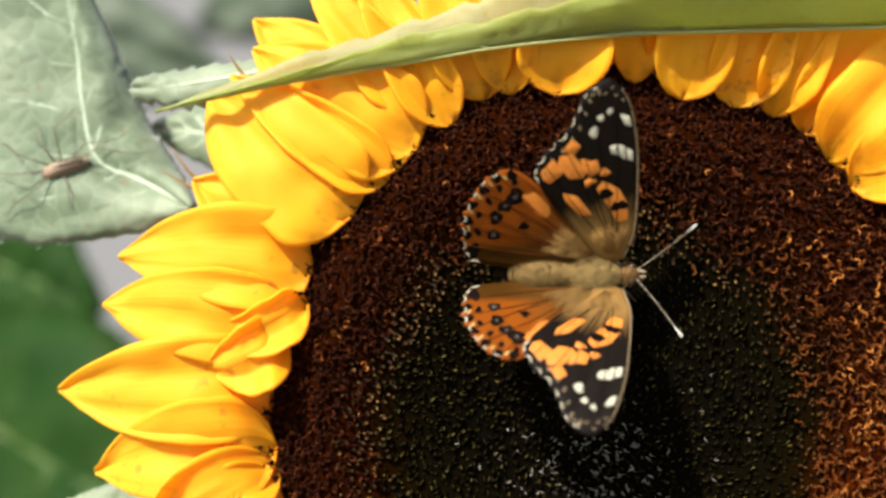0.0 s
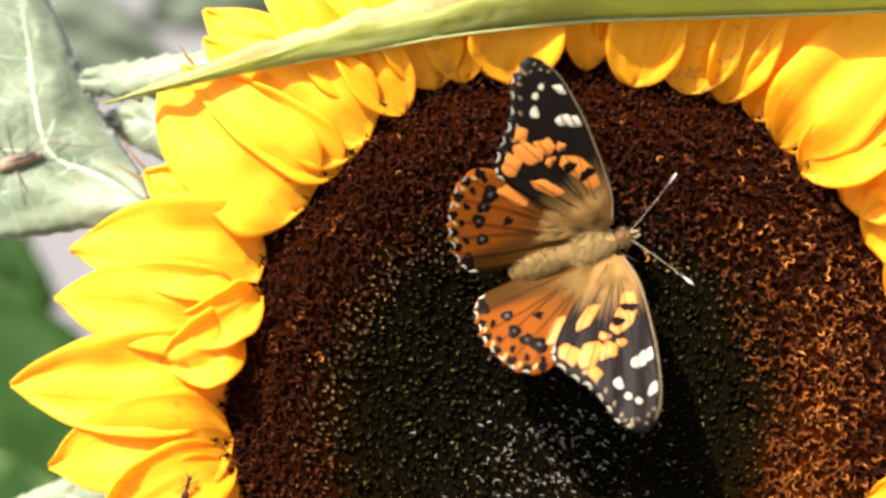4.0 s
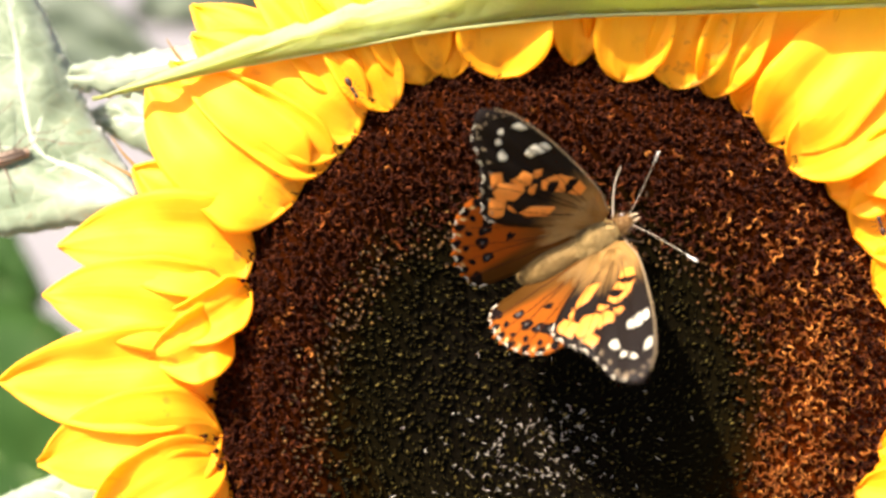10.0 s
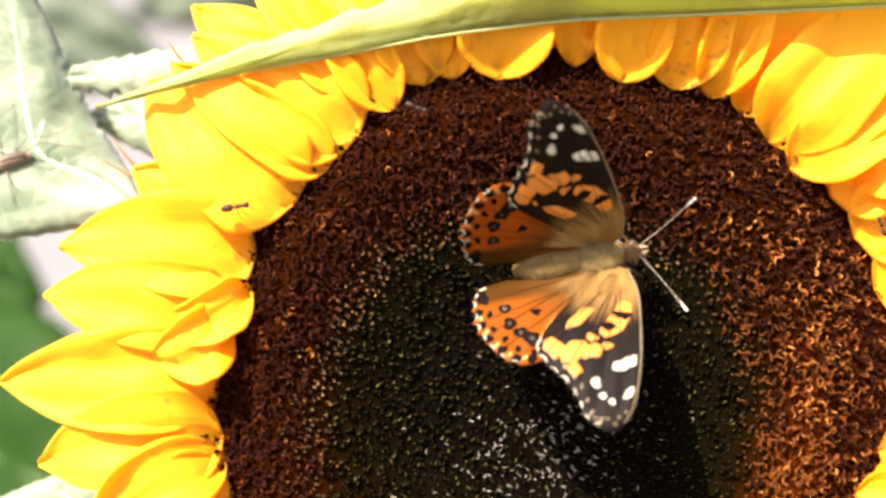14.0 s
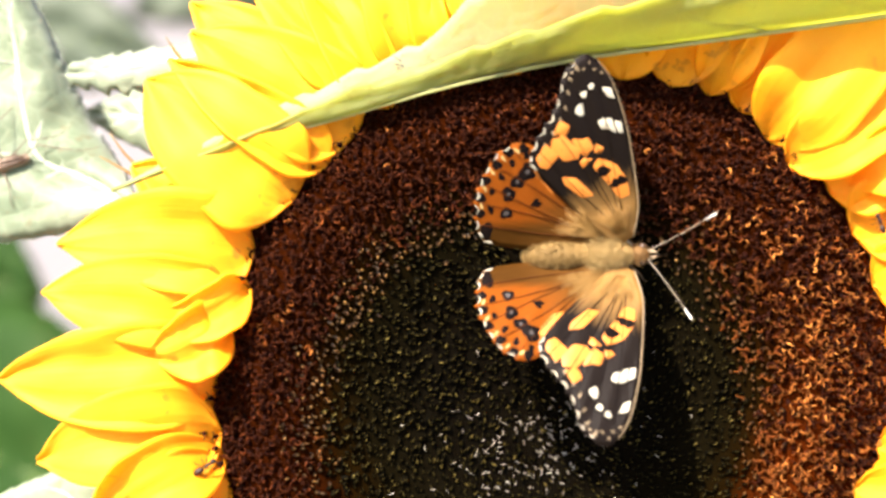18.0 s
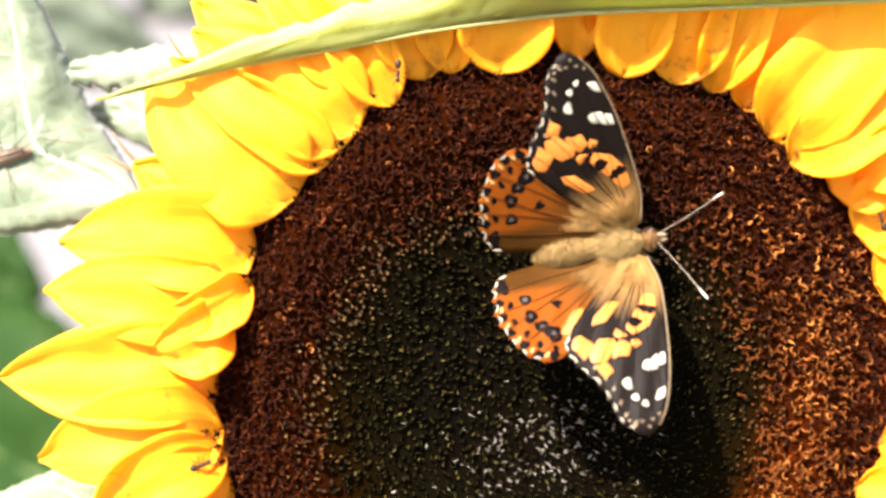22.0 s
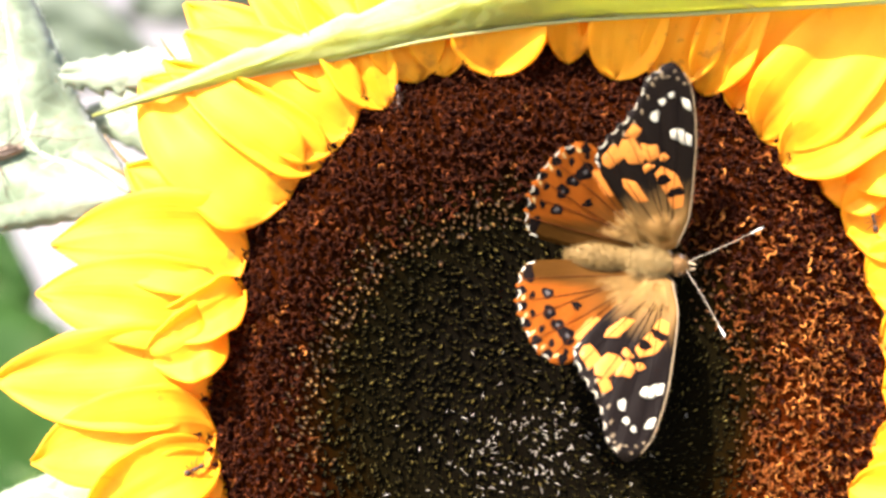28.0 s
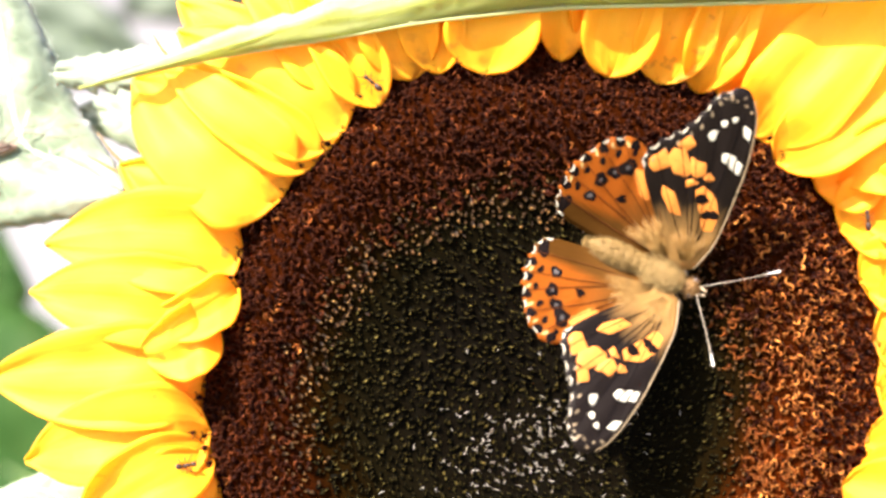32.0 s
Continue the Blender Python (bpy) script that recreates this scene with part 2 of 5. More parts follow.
# ---- ground and distance ----
def ground():
    g = 60
    xs = np.concatenate([-np.geomspace(900, 0.3, g // 2), np.geomspace(0.3, 900, g // 2)])
    verts, faces = [], []
    for x in xs:
        for y in xs:
            verts.append((x, y, 0.03 * noise.noise(Vector((x * 0.7, y * 0.7, 0)))))
    for i in range(g - 1):
        for j in range(g - 1):
            faces.append((i * g + j, (i + 1) * g + j, (i + 1) * g + j + 1, i * g + j + 1))
    ob = new("ground", mesh_from("ground", verts, faces))
    ob.data.materials.append(plain("soil", (0.05, 0.06, 0.02), (0.13, 0.11, 0.06), 6, 0.9, 0.1, 0.6, 0.03).m)
    tagged(ob, "bare earth and low weeds of a garden bed", "ground", kind="structure")


ground()


def backdrop():
    wall = bmesh.new()
    bmesh.ops.create_cube(wall, size=1, matrix=pose(-0.6, 1.75, 1.2) @ Matrix.Diagonal((5.0, 0.12, 2.4, 1)))
    ob = new("wall_garden", bpy.data.meshes.new("wall_garden"))
    wall.to_mesh(ob.data)
    wall.free()
    ob.data.materials.append(plain("limewash", (0.26, 0.25, 0.26), (0.32, 0.31, 0.315), 3, 0.9, 0.1, 0.3, 0.004).m)
    tagged(ob, "pale limewashed garden wall behind the plants, out of focus", "wall", kind="structure")


backdrop()


# ---- the sunflower ----
R_DISC = 48.0
flower = new("sunflower")
tagged(flower, "tall ripe sunflower with yellow rays, brown disc and green leaves", "sunflower")
flower.matrix_world = Matrix.Translation((0, 0.09, 0))
TO_FLOWER = flower.matrix_world.inverted() @ HEAD


def on_flower(name, data, material, label="", parent=None):
    """A part of the flower whose mesh is in the flower head's frame."""
    ob = part(name, data, material, parent or flower, label)
    if parent is None:
        ob.matrix_basis = TO_FLOWER
    return ob


def disc_height(r):
    """The disc's face: a shallow bowl with a rounded shoulder, falling off to the rim."""
    x = r / R_DISC
    return 5.0 * (min(x, 0.82) / 0.82) ** 2 - 5.6 * (max(0.0, x - 0.76) / 0.24) ** 1.5


def disc():
    rings, sides = 44, 96
    verts, faces = [(0, 0, disc_height(0) - 0.55)], []
    for i in range(1, rings + 1):
        r = (R_DISC + 2.5) * i / rings
        for k in range(sides):
            a = 2 * math.pi * k / sides
            verts.append((r * math.cos(a), r * math.sin(a), disc_height(min(r, R_DISC)) - 0.55))
    for k in range(sides):
        faces.append((0, 1 + k, 1 + (k + 1) % sides))
    for i in range(rings - 1):
        for k in range(sides):
            a, b = 1 + i * sides + k, 1 + i * sides + (k + 1) % sides
            faces.append((a, a + sides, b + sides, b))
    # back of the head, closing to the stalk
    o = len(verts)
    back = [(50.5, -9), (48, -16), (38, -23), (22, -29), (11, -36), (9, -44)]
    for r, z in back:
        for k in range(sides):
            a = 2 * math.pi * k / sides
            verts.append((r * math.cos(a), r * math.sin(a), z))
    first = 1 + (rings - 1) * sides
    for i in range(len(back)):
        lo = first if i == 0 else o + (i - 1) * sides
        hi = o + i * sides
        for k in range(sides):
            faces.append((lo + k, hi + k, hi + (k + 1) % sides, lo + (k + 1) % sides))
    me = mesh_from("disc", np.array(verts) * MM, faces)
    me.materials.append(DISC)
    me.materials.append(STEM)
    n_front = sides + (rings - 1) * sides
    me.polygons.foreach_set("material_index", [0 if i < n_front else 1 for i in range(len(me.polygons))])
    on_flower("disc", me, None, "dark brown domed seed head with a green back")


disc()


def stalk():
    inv = HEAD.inverted()
    pts = [inv @ Vector((0, 0.085, -0.01)), inv @ Vector((0.01, 0.10, 0.5)), inv @ Vector((0.0, 0.10, 1.05)),
           inv @ Vector((0, 0.085, 1.235)), Vector((0, -0.004, -0.06)), Vector((0, 0, -0.042))]
    on_flower("stem", tube_mesh("stem", [tuple(p / MM) for p in pts], [15, 13, 11, 9.5, 9, 10], 12, 50), STEM, "thick green hairy stem")


stalk()


FEET = []  # places along the feet of the rays, where the outermost florets stand


def ray_petal(au, av, bu, bv, width, n0=3.0, arch=2.5, drop=-3.0, cup=1.6, twist=0.0, bend=0.0, sharp=2.2, seed=0, foot_len=0.2, foot_pow=0.5):
    """A ray floret from its rounded foot over the disc's rim at (au, av) to its tip at (bu, bv)."""
    rng = random.Random(seed)
    rows, cols = 25, 19
    a, b = np.array([au, av]), np.array([bu, bv])
    d = b - a
    length = np.linalg.norm(d)
    d /= length
    side = np.array([-d[1], d[0]])
    ph, grid = rng.uniform(0, 6), []
    fold = rng.uniform(-0.35, 0.35)
    crease, lift = rng.uniform(0.16, 0.26), 0.62 * n0 + rng.uniform(1.9, 2.6)
    dip = max(1.2, lift - disc_height(min(R_DISC, math.hypot(au, av))) - 0.5)
    for i in range(rows):
        s = (i / (rows - 1)) ** 1.25
        foot = (1 - (1 - min(1, s / foot_len)) ** 2) ** foot_pow
        tipw = (1 - ((s - 0.2) / 0.8) ** sharp) if s > 0.2 else 1
        w = width / 2 * max(0.035, foot * max(0.0, tipw) ** 0.85)
        n = lift - dip * max(0.0, 1 - s / crease) ** 1.35 + arch * math.sin(math.pi * min(1, s * 1.05)) + drop * s * s
        mid = a + d * length * s + side * bend * math.sin(math.pi * s)
        tw = radians(twist) * s
        row = []
        for j in range(cols):
            t = 2 * j / (cols - 1) - 1
            ridge = 0.34 * math.cos(2 * math.pi * (t * 1.0 + fold + 0.25 * s)) + 0.09 * math.cos(2 * math.pi * t * 2.6 + ph) * (1 - s)
            x = t * w
            z = cup * (t * t - 0.4) * min(1, w / (width / 2) + 0.1) + ridge * min(1, 2 * s + 0.3) * w / (width / 2)
            z += 0.95 * noise.noise(Vector((s * 3.4, t * 1.3, seed * 3.1))) + 0.25 * noise.noise(Vector((s * 9, t * 3, seed * 2.3 + 4)))
            wob = 0.3 * noise.noise(Vector((s * 6, t, seed * 1.7 + 9)))
            p = mid + side * (x * math.cos(tw) + wob * (1 if abs(t) > 0.9 else 0.2))
            row.append((p[0], p[1], n + z + x * math.sin(tw)))
        grid.append(row)
    if seed < 100:
        FEET.extend([grid[i][j] for i in (1, 2) for j in (0, cols - 1)] + [grid[0][j] for j in range(1, cols, 2)])
    on_flower("petal", sheet("petal", grid, 0.35), PETAL)


def rays():
    # left side, from below upwards: foot, tip, width
    ray_petal(-45.0, -11.2, -66.0, -20.5, 11.0, n0=3.5, arch=3, seed=1)
    ray_petal(-45.6, -6.0, -71.8, -10.3, 14.6, n0=2.5, arch=3.5, cup=2.2, bend=-1.5, sharp=2.4, seed=2)
    ray_petal(-45.6, -8.6, -64.5, -21.5, 10.5, n0=5.0, arch=3.5, cup=2.0, bend=-2.0, seed=3)
    ray_petal(-46.4, 2.6, -77.2, 1.3, 15.2, n0=2.6, arch=2.6, cup=1.4, sharp=2.5, seed=4)
    ray_petal(-44.0, 10.8, -71.0, 13.6, 13.6, n0=1.6, arch=2.2, cup=1.2, bend=-0.6, sharp=2.6, seed=5)
    ray_petal(-41.2, 14.2, -55.0, 9.2, 7.6, n0=3.4, arch=2.0, cup=1.8, drop=-1, twist=14, bend=1.6, sharp=2.6, seed=6)
    ray_petal(-44.3, 9.4, -55.0, 4.6, 9.8, n0=4.4, arch=2.2, cup=1.4, drop=-1, bend=1.2, sharp=2.6, seed=34)
    ray_petal(-40.9, 19.6, -68.8, 20.5, 15.1, n0=2.4, arch=2.0, cup=1.0, bend=-1.2, seed=7)
    ray_petal(-35.3, 26.6, -56.2, 43.6, 18.0, n0=2.2, arch=1.6, cup=1.2, sharp=3.4, seed=8)
    ray_petal(-30.2, 31.8, -53.0, 46.5, 9.8, n0=1.9, arch=1.2, cup=1.2, twist=8, seed=9)
    ray_petal(-26.2, 36.4, -50.0, 50.5, 16.5, n0=1.5, arch=1.2, cup=1.4, seed=10)
    ray_petal(-30.3, 40.1, -50.4, 55.2, 13.5, n0=-3.4, arch=1.0, seed=11)
    ray_petal(-21.6, 39.6, -36.0, 65.0, 9.4, n0=1.9, arch=1.2, seed=12, foot_len=0.22, foot_pow=0.6)
    ray_petal(-25.0, 41.0, -43.0, 62.0, 9.7, n0=-0.8, arch=1.2, seed=13, foot_len=0.3, foot_pow=0.85)
    # top, going clockwise
    ray_petal(-16.8, 43.4, -25.0, 70.0, 11.4, n0=1.7, arch=1.2, seed=14, foot_len=0.22, foot_pow=0.6)
    ray_petal(-13.0, 44.2, -17.0, 72.0, 9.8, n0=2.2, arch=1.2, seed=15, foot_len=0.22, foot_pow=0.6)
    ray_petal(-6.6, 44.0, -3.0, 72.0, 13.2, n0=3.0, arch=1.2, cup=2.4, twist=-12, seed=16)
    ray_petal(-0.6, 47.2, 1.0, 74.0, 7.0, n0=1.6, arch=1.2, seed=17, foot_len=0.3, foot_pow=0.85)
    ray_petal(4.2, 46.0, 5.6, 72.0, 7.6, n0=2.5, arch=1.2, seed=18, foot_len=0.22, foot_pow=0.6)
    ray_petal(7.4, 47.0, 9.0, 73.0, 5.8, n0=1.9, arch=1.2, seed=19, foot_len=0.3, foot_pow=0.85)
    ray_petal(10.9, 43.6, 16.5, 72.0, 10.8, n0=2.8, arch=0.6, drop=6, twist=10, seed=20)
    ray_petal(18.2, 42.8, 26.0, 71.0, 11.4, n0=2.5, arch=0.6, drop=6, twist=12, seed=21)
    ray_petal(23.7, 41.6, 33.0, 69.0, 9.0, n0=2.2, arch=0.6, drop=6, seed=22, foot_len=0.22, foot_pow=0.6)
    ray_petal(28.4, 39.2, 43.0, 66.0, 10.2, n0=2.5, arch=0.6, drop=1, twist=10, seed=23)
    ray_petal(31.8, 35.4, 54.0, 60.0, 15.1, n0=3.8, arch=1.0, drop=-3, cup=1.2, seed=24)
    ray_petal(34.6, 31.9, 61.0, 48.0, 11.2, n0=4.6, arch=1.0, drop=-3, cup=2.2, twist=-15, seed=25)
    ray_petal(42.4, 29.4, 66.0, 39.0, 11.2, n0=3.5, arch=1.0, drop=-3, seed=26, foot_len=0.3, foot_pow=0.85)
    ray_petal(46.6, 24.4, 70.0, 30.0, 12.2, n0=4.0, arch=1.0, drop=7, seed=27)
    ray_petal(49.3, 17.9, 71.0, 20.0, 11.6, n0=3.0, arch=1.0, drop=7, seed=28)
    ray_petal(49.5, 11.1, 73.0, 13.7, 14.6, n0=4.5, arch=1.0, drop=7, seed=29)
    ray_petal(49.9, 3.3, 74.0, 4.5, 11.6, n0=3.0, arch=1.0, drop=7, seed=30)
    ray_petal(49.9, -2.8, 74.0, -3.2, 10.2, n0=3.5, arch=1.0, drop=7, seed=31)
    ray_petal(47.7, -8.5, 72.0, -9.5, 12.2, n0=4.0, arch=1.0, drop=7, seed=33)
    ray_petal(46.2, -14.2, 71.5, -17.4, 15.9, n0=5.0, arch=1.0, drop=7, seed=32)
    rng = random.Random(5)
    for k in range(22):
        ang = radians(-163 + k * 6.9 + rng.uniform(-1.5, 1.5))
        c, s = math.cos(ang), math.sin(ang)
        r, length = 46 + rng.uniform(-1, 1), rng.uniform(27, 36)
        lean = radians(rng.uniform(-9, 9))
        ray_petal(r * c, r * s, r * c + length * math.cos(ang + lean), r * s + length * math.sin(ang + lean), rng.uniform(9, 13),
                  n0=rng.uniform(1, 4), arch=rng.uniform(1, 4), drop=rng.uniform(-7, 0), twist=rng.uniform(-25, 25), seed=100 + k)
    # a second whorl underneath
    for k in range(40):
        ang = radians(k * 9 + rng.uniform(-2, 2))
        c, s = math.cos(ang), math.sin(ang)
        r, length = (48.6 if 55 < k * 9 < 160 else 49.4 if k * 9 < 60 or k * 9 > 290 else 46.4), rng.uniform(13, 18)
        ray_petal(r * c, r * s, r * c + length * c, r * s + length * s, rng.uniform(11, 14),
                  n0=-1.5, arch=1, drop=rng.uniform(-4, 0), twist=rng.uniform(-20, 20), seed=200 + k)


rays()


# ---- leaves ----
def leaf_grid(mid, left, right, rows=60, cols=15, teeth=26, tooth=0.07, bulge=0.6, rough=0.35, seed=0):
    m, l, r = spline(mid, rows), spline(left, rows), spline(right, rows)
    grid = []
    for i in range(rows):
        s = i / (rows - 1)
        saw = 1 - tooth * ((s * teeth) % 1.0)
        row = []
        for j in range(cols):
            t = 2 * j / (cols - 1) - 1
            e = l[i] if t < 0 else r[i]
            k = abs(t) * (saw if abs(t) > 0.85 else 1.0)
            p = m[i] + (e - m[i]) * k
            swell = bulge * (abs(t) * (1 - abs(t)) * 4) + 0.28 * math.sin(s * 40 + abs(t) * 5) * abs(t) * (1 - abs(t) * 0.5)
            p = p + np.array([0, 0.2, 1]) * (swell + rough * noise.noise(Vector((s * 9, t * 4, seed))))
            row.append(p)
        grid.append(row)
    return np.array(grid)


def veins(grid, thick, every, low=0.12):
    """Raised ribs that follow a leaf's midrib and run out to its margin."""
    rows, cols, _ = grid.shape
    c = cols // 2
    pieces = [tube(grid[::3, c] + np.array([0, 0, thick * 0.3]), [thick, thick * 0.8, thick * 0.25], 6)]
    for i in range(int(rows * low), rows - every, every):
        for sgn in (-1, 1):
            pts = []
            for k in range(0, c):
                ii = min(rows - 1, i + int(k * 1.6))
                pts.append(grid[ii, c + sgn * k] + np.array([0, 0, thick * 0.2]))
            pieces.append(tube(pts, [thick * 0.5, thick * 0.15], 5))
    v, f = joined(pieces)
    return mesh_from("vein", v * MM, f)


def bristles(grid, count, length, seed):
    """Short stiff hairs along the margins and the midrib."""
    rng, pieces = random.Random(seed), []
    rows, cols, _ = grid.shape
    for _ in range(count):
        i, j = rng.randrange(rows), rng.choice((0, cols - 1, cols // 2, cols // 2))
        p = grid[i, j]
        d = np.array([rng.uniform(-1, 1), rng.uniform(-0.6, 1), rng.uniform(-0.1, 0.9)])
        d /= np.linalg.norm(d)
        ln = length * rng.uniform(0.5, 1.2)
        pieces.append(tube([p, p + d * ln * 0.6, p + d * ln], [0.05, 0.03, 0.008], 3))
    v, f = joined(pieces)
    return mesh_from("hairs", v * MM, f)


HAIR = plain("leaf_hair", (0.45, 0.5, 0.42), (0.62, 0.64, 0.58), 500, 0.5).m


def leaf(mid, left, right, material, label, stalk_points=None, thick=0.5, rib=0.7, every=7, hairs=0, seed=1, **more):
    g = leaf_grid(mid, left, right, seed=seed, **more)
    ob = on_flower("leaf", sheet("leaf", g, thick), material, label)
    on_flower("vein", veins(g, rib, every), VEIN_LIGHT if material is LEAF_LIGHT else VEIN, "pale raised leaf veins", ob)
    if hairs:
        h = on_flower("hairs", bristles(g, hairs, 1.1, seed), HAIR, "", ob)
        h["kind"] = "stuff"
    if stalk_points:
        on_flower("petiole", tube_mesh("petiole", stalk_points, [rib * 1.2, 2.0, 2.8], 8, 24), STEM, "", ob)
    return ob


top_leaf = leaf([(70, 54.2, 10), (45.4, 53.1, 9.4), (22.2, 52.4, 8.2), (1.8, 51.8, 7.0), (-13.6, 50.2, 6.3), (-28.8, 47.6, 5.8), (-44, 45.0, 5.0), (-62.8, 40.8, 4.6)],
                [(70, 62, 17), (45.4, 60.4, 16.4), (22.2, 60.0, 15), (1.8, 57.6, 12), (-13.6, 54.6, 8.0), (-28.8, 51.3, 7.2), (-42, 46.8, 6.0), (-62.9, 40.9, 4.8)],
                [(70, 96, 26), (45.4, 96, 27), (22.2, 88, 24), (1.8, 74, 16), (-13.6, 59.5, 7.6), (-28.8, 53.4, 5.4), (-42, 49.2, 4.8), (-62.7, 41.0, 4.5)],
                LEAF_LIGHT, "pale green toothed leaf folded lengthwise, swaying over the rays",
                [(70, 54.2, 11), (82, 50, 6), (88, 20, -30), (50, -40, -60), (6, -110, -92)], thick=0.4, rib=0.32, hairs=0, seed=3, rough=0.4, bulge=0.25, teeth=13, tooth=0.17)
# the far half's paler upper face, with the direct sun on it put into the colour
top_leaf.data.materials.append(LEAF_TOP)
for k in range(2 * 59 * 14):
    if (k // 2) % 14 >= 7:
        top_leaf.data.polygons[k].material_index = 1
left_leaf = leaf([(-60.5, 27.3, -13), (-69.3, 31.9, -16), (-76.8, 35.4, -17), (-79.4, 44.6, -18), (-81, 54, -19), (-83, 64, -20), (-86, 76, -21)],
                 [(-60.5, 26.6, -12.5), (-72.8, 22.9, -14), (-93, 22.5, -17), (-108, 36, -22), (-110, 54, -22), (-102, 68, -22), (-86.4, 76.4, -21)],
                 [(-60.2, 27.8, -13.5), (-64.5, 34.5, -19), (-69.3, 41.1, -22), (-72.6, 48, -22), (-76.2, 55.5, -22), (-81, 65, -22), (-85.6, 76, -21)],
                 LEAF, "broad grey-green hairy leaf with pale veins behind the rays",
                 [(-60.5, 27.3, -13), (-50, 15, -24), (-30, -20, -50), (-6, -70, -82)], hairs=1100, rib=0.46, seed=5, bulge=1.9, rough=0.9)
leaf([(-36, 51.5, -7), (-50, 48.6, -9), (-61, 46.8, -10), (-70.6, 46, -11)],
     [(-36, 48, -8), (-50, 44.4, -10), (-61, 42.4, -11), (-70.0, 43.9, -11.2)],
     [(-36, 55, -9), (-50, 51.6, -12), (-61, 49.8, -13), (-69.6, 47.9, -11.3)],
     LEAF, "small toothed leaf tip beside the rays", [(-36, 51.5, -7), (-28, 45, -16), (-16, 10, -45), (-4, -60, -78)], hairs=120, seed=8, teeth=9, tooth=0.38, rib=0.4)
leaf([(-44, 36, -26), (-54, 39, -27), (-64, 41, -29), (-73, 42, -31)],
     [(-44, 30, -26), (-54, 33, -27), (-64, 36, -29), (-73, 41.6, -31)],
     [(-44, 42, -28), (-54, 45, -30), (-64, 46, -31), (-73, 42.4, -31)],
     LEAF, "shaded leaf further back on the stem", [(-44, 36, -26), (-30, 15, -36), (-14, -20, -55), (-4, -80, -82)], seed=11, teeth=9, tooth=0.1)
leaf([(-40, -28, -15), (-56, -23, -16), (-72, -21, -17), (-92, -24, -18)],
     [(-40, -33, -15), (-56, -34, -18), (-72, -35, -19), (-92, -25, -18)],
     [(-40, -22, -17), (-56, -16.5, -18), (-73, -14.5, -18), (-92, -23, -18)],
     LEAF, "pale leaf below the rays", [(-40, -28, -15), (-28, -40, -30), (-12, -70, -60), (-4, -120, -92)], hairs=150, seed=14)


def bracts():
    """Pointed green scales and dried tips behind the rays."""
    rng = random.Random(12)
    for k in range(46):
        a = radians(k * 7.8 + rng.uniform(-3, 3))
        c, s = math.cos(a), math.sin(a)
        ln, w = rng.uniform(15, 22), rng.uniform(3.5, 5.5)
        grid = []
        for i in range(9):
            f = i / 8
            r = 46 + ln * f
            n = -9 + 3.5 * math.sin(f * 2.2) - 2 * f
            hw = w * (1 - f ** 1.4) + 0.12
            grid.append([(r * c - hw * t * s, r * s + hw * t * c, n + 0.8 * t * t) for t in np.linspace(-1, 1, 5)])
        on_flower("bract", sheet("bract", grid, 0.4), LEAF)
    for p, q, r in (((-56, 29.5, -7), (-60, 33, -5), (-62.5, 36.5, -4)), ((-56, 28.6, -6), (-60.5, 31.2, -5), (-64, 33.2, -4)), ((-50, 45, -4), (-52.6, 48, -3), (-54, 50.3, -2))):
        on_flower("dried_tip", tube_mesh("dried_tip", [p, q, r], [0.38, 0.22, 0.06], 6, 8), DRY, "dried brown bract tip")


DRY = plain("dried_bract", (0.18, 0.10, 0.03), (0.34, 0.22, 0.07), 900).m
bracts()


# ---- neighbouring plants, out of focus ----
def neighbour(name, stem, leaves, label, foliage=LEAF_FAR):
    thing = new(name)
    tagged(thing, label, "plant", "neighbouring plants")
    foot = HEAD @ Vector(tuple(x * MM for x in stem[0]))
    thing.matrix_world = Matrix.Translation((foot.x, foot.y, 0))
    m = thing.matrix_world.inverted() @ HEAD
    pts = [tuple((HEAD.inverted() @ Vector((foot.x, foot.y, 0))) / MM)] + stem
    st = part("stem", tube_mesh("stem", pts, [14, 11, 8, 6], 9, 30), STEM, thing)
    st.matrix_basis = m
    for k, (mid, left, right) in enumerate(leaves):
        g = leaf_grid(mid, left, right, 40, 13, 20, 0.06, 6, 4, seed=20 + k)
        # leaves that start high up also take the copy with painted haze
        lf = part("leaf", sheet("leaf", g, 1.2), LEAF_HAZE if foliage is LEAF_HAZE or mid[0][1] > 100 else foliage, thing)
        lf.matrix_basis = m
        part("vein", veins(g, 0.8, 8), STEM, lf)
    return thing


def fan(base, tip, half, lift=0.0):
    """Midrib and margins of a plain broad leaf."""
    b, t = np.array(base, float), np.array(tip, float)
    d = t - b
    side = np.cross(d, (0, 0, 1.0))
    side /= np.linalg.norm(side)
    prof = (0.12, 0.75, 1.0, 0.72, 0.03)
    mid = [b + d * f + np.array([0, 0, lift * math.sin(math.pi * f)]) for f in (0, 0.25, 0.5, 0.75, 1)]
    return mid, [p + side * half * w - np.array([0, 0, lift * 0.7 * w]) for p, w in zip(mid, prof)], [p - side * half * w - np.array([0, 0, lift * 0.7 * w]) for p, w in zip(mid, prof)]


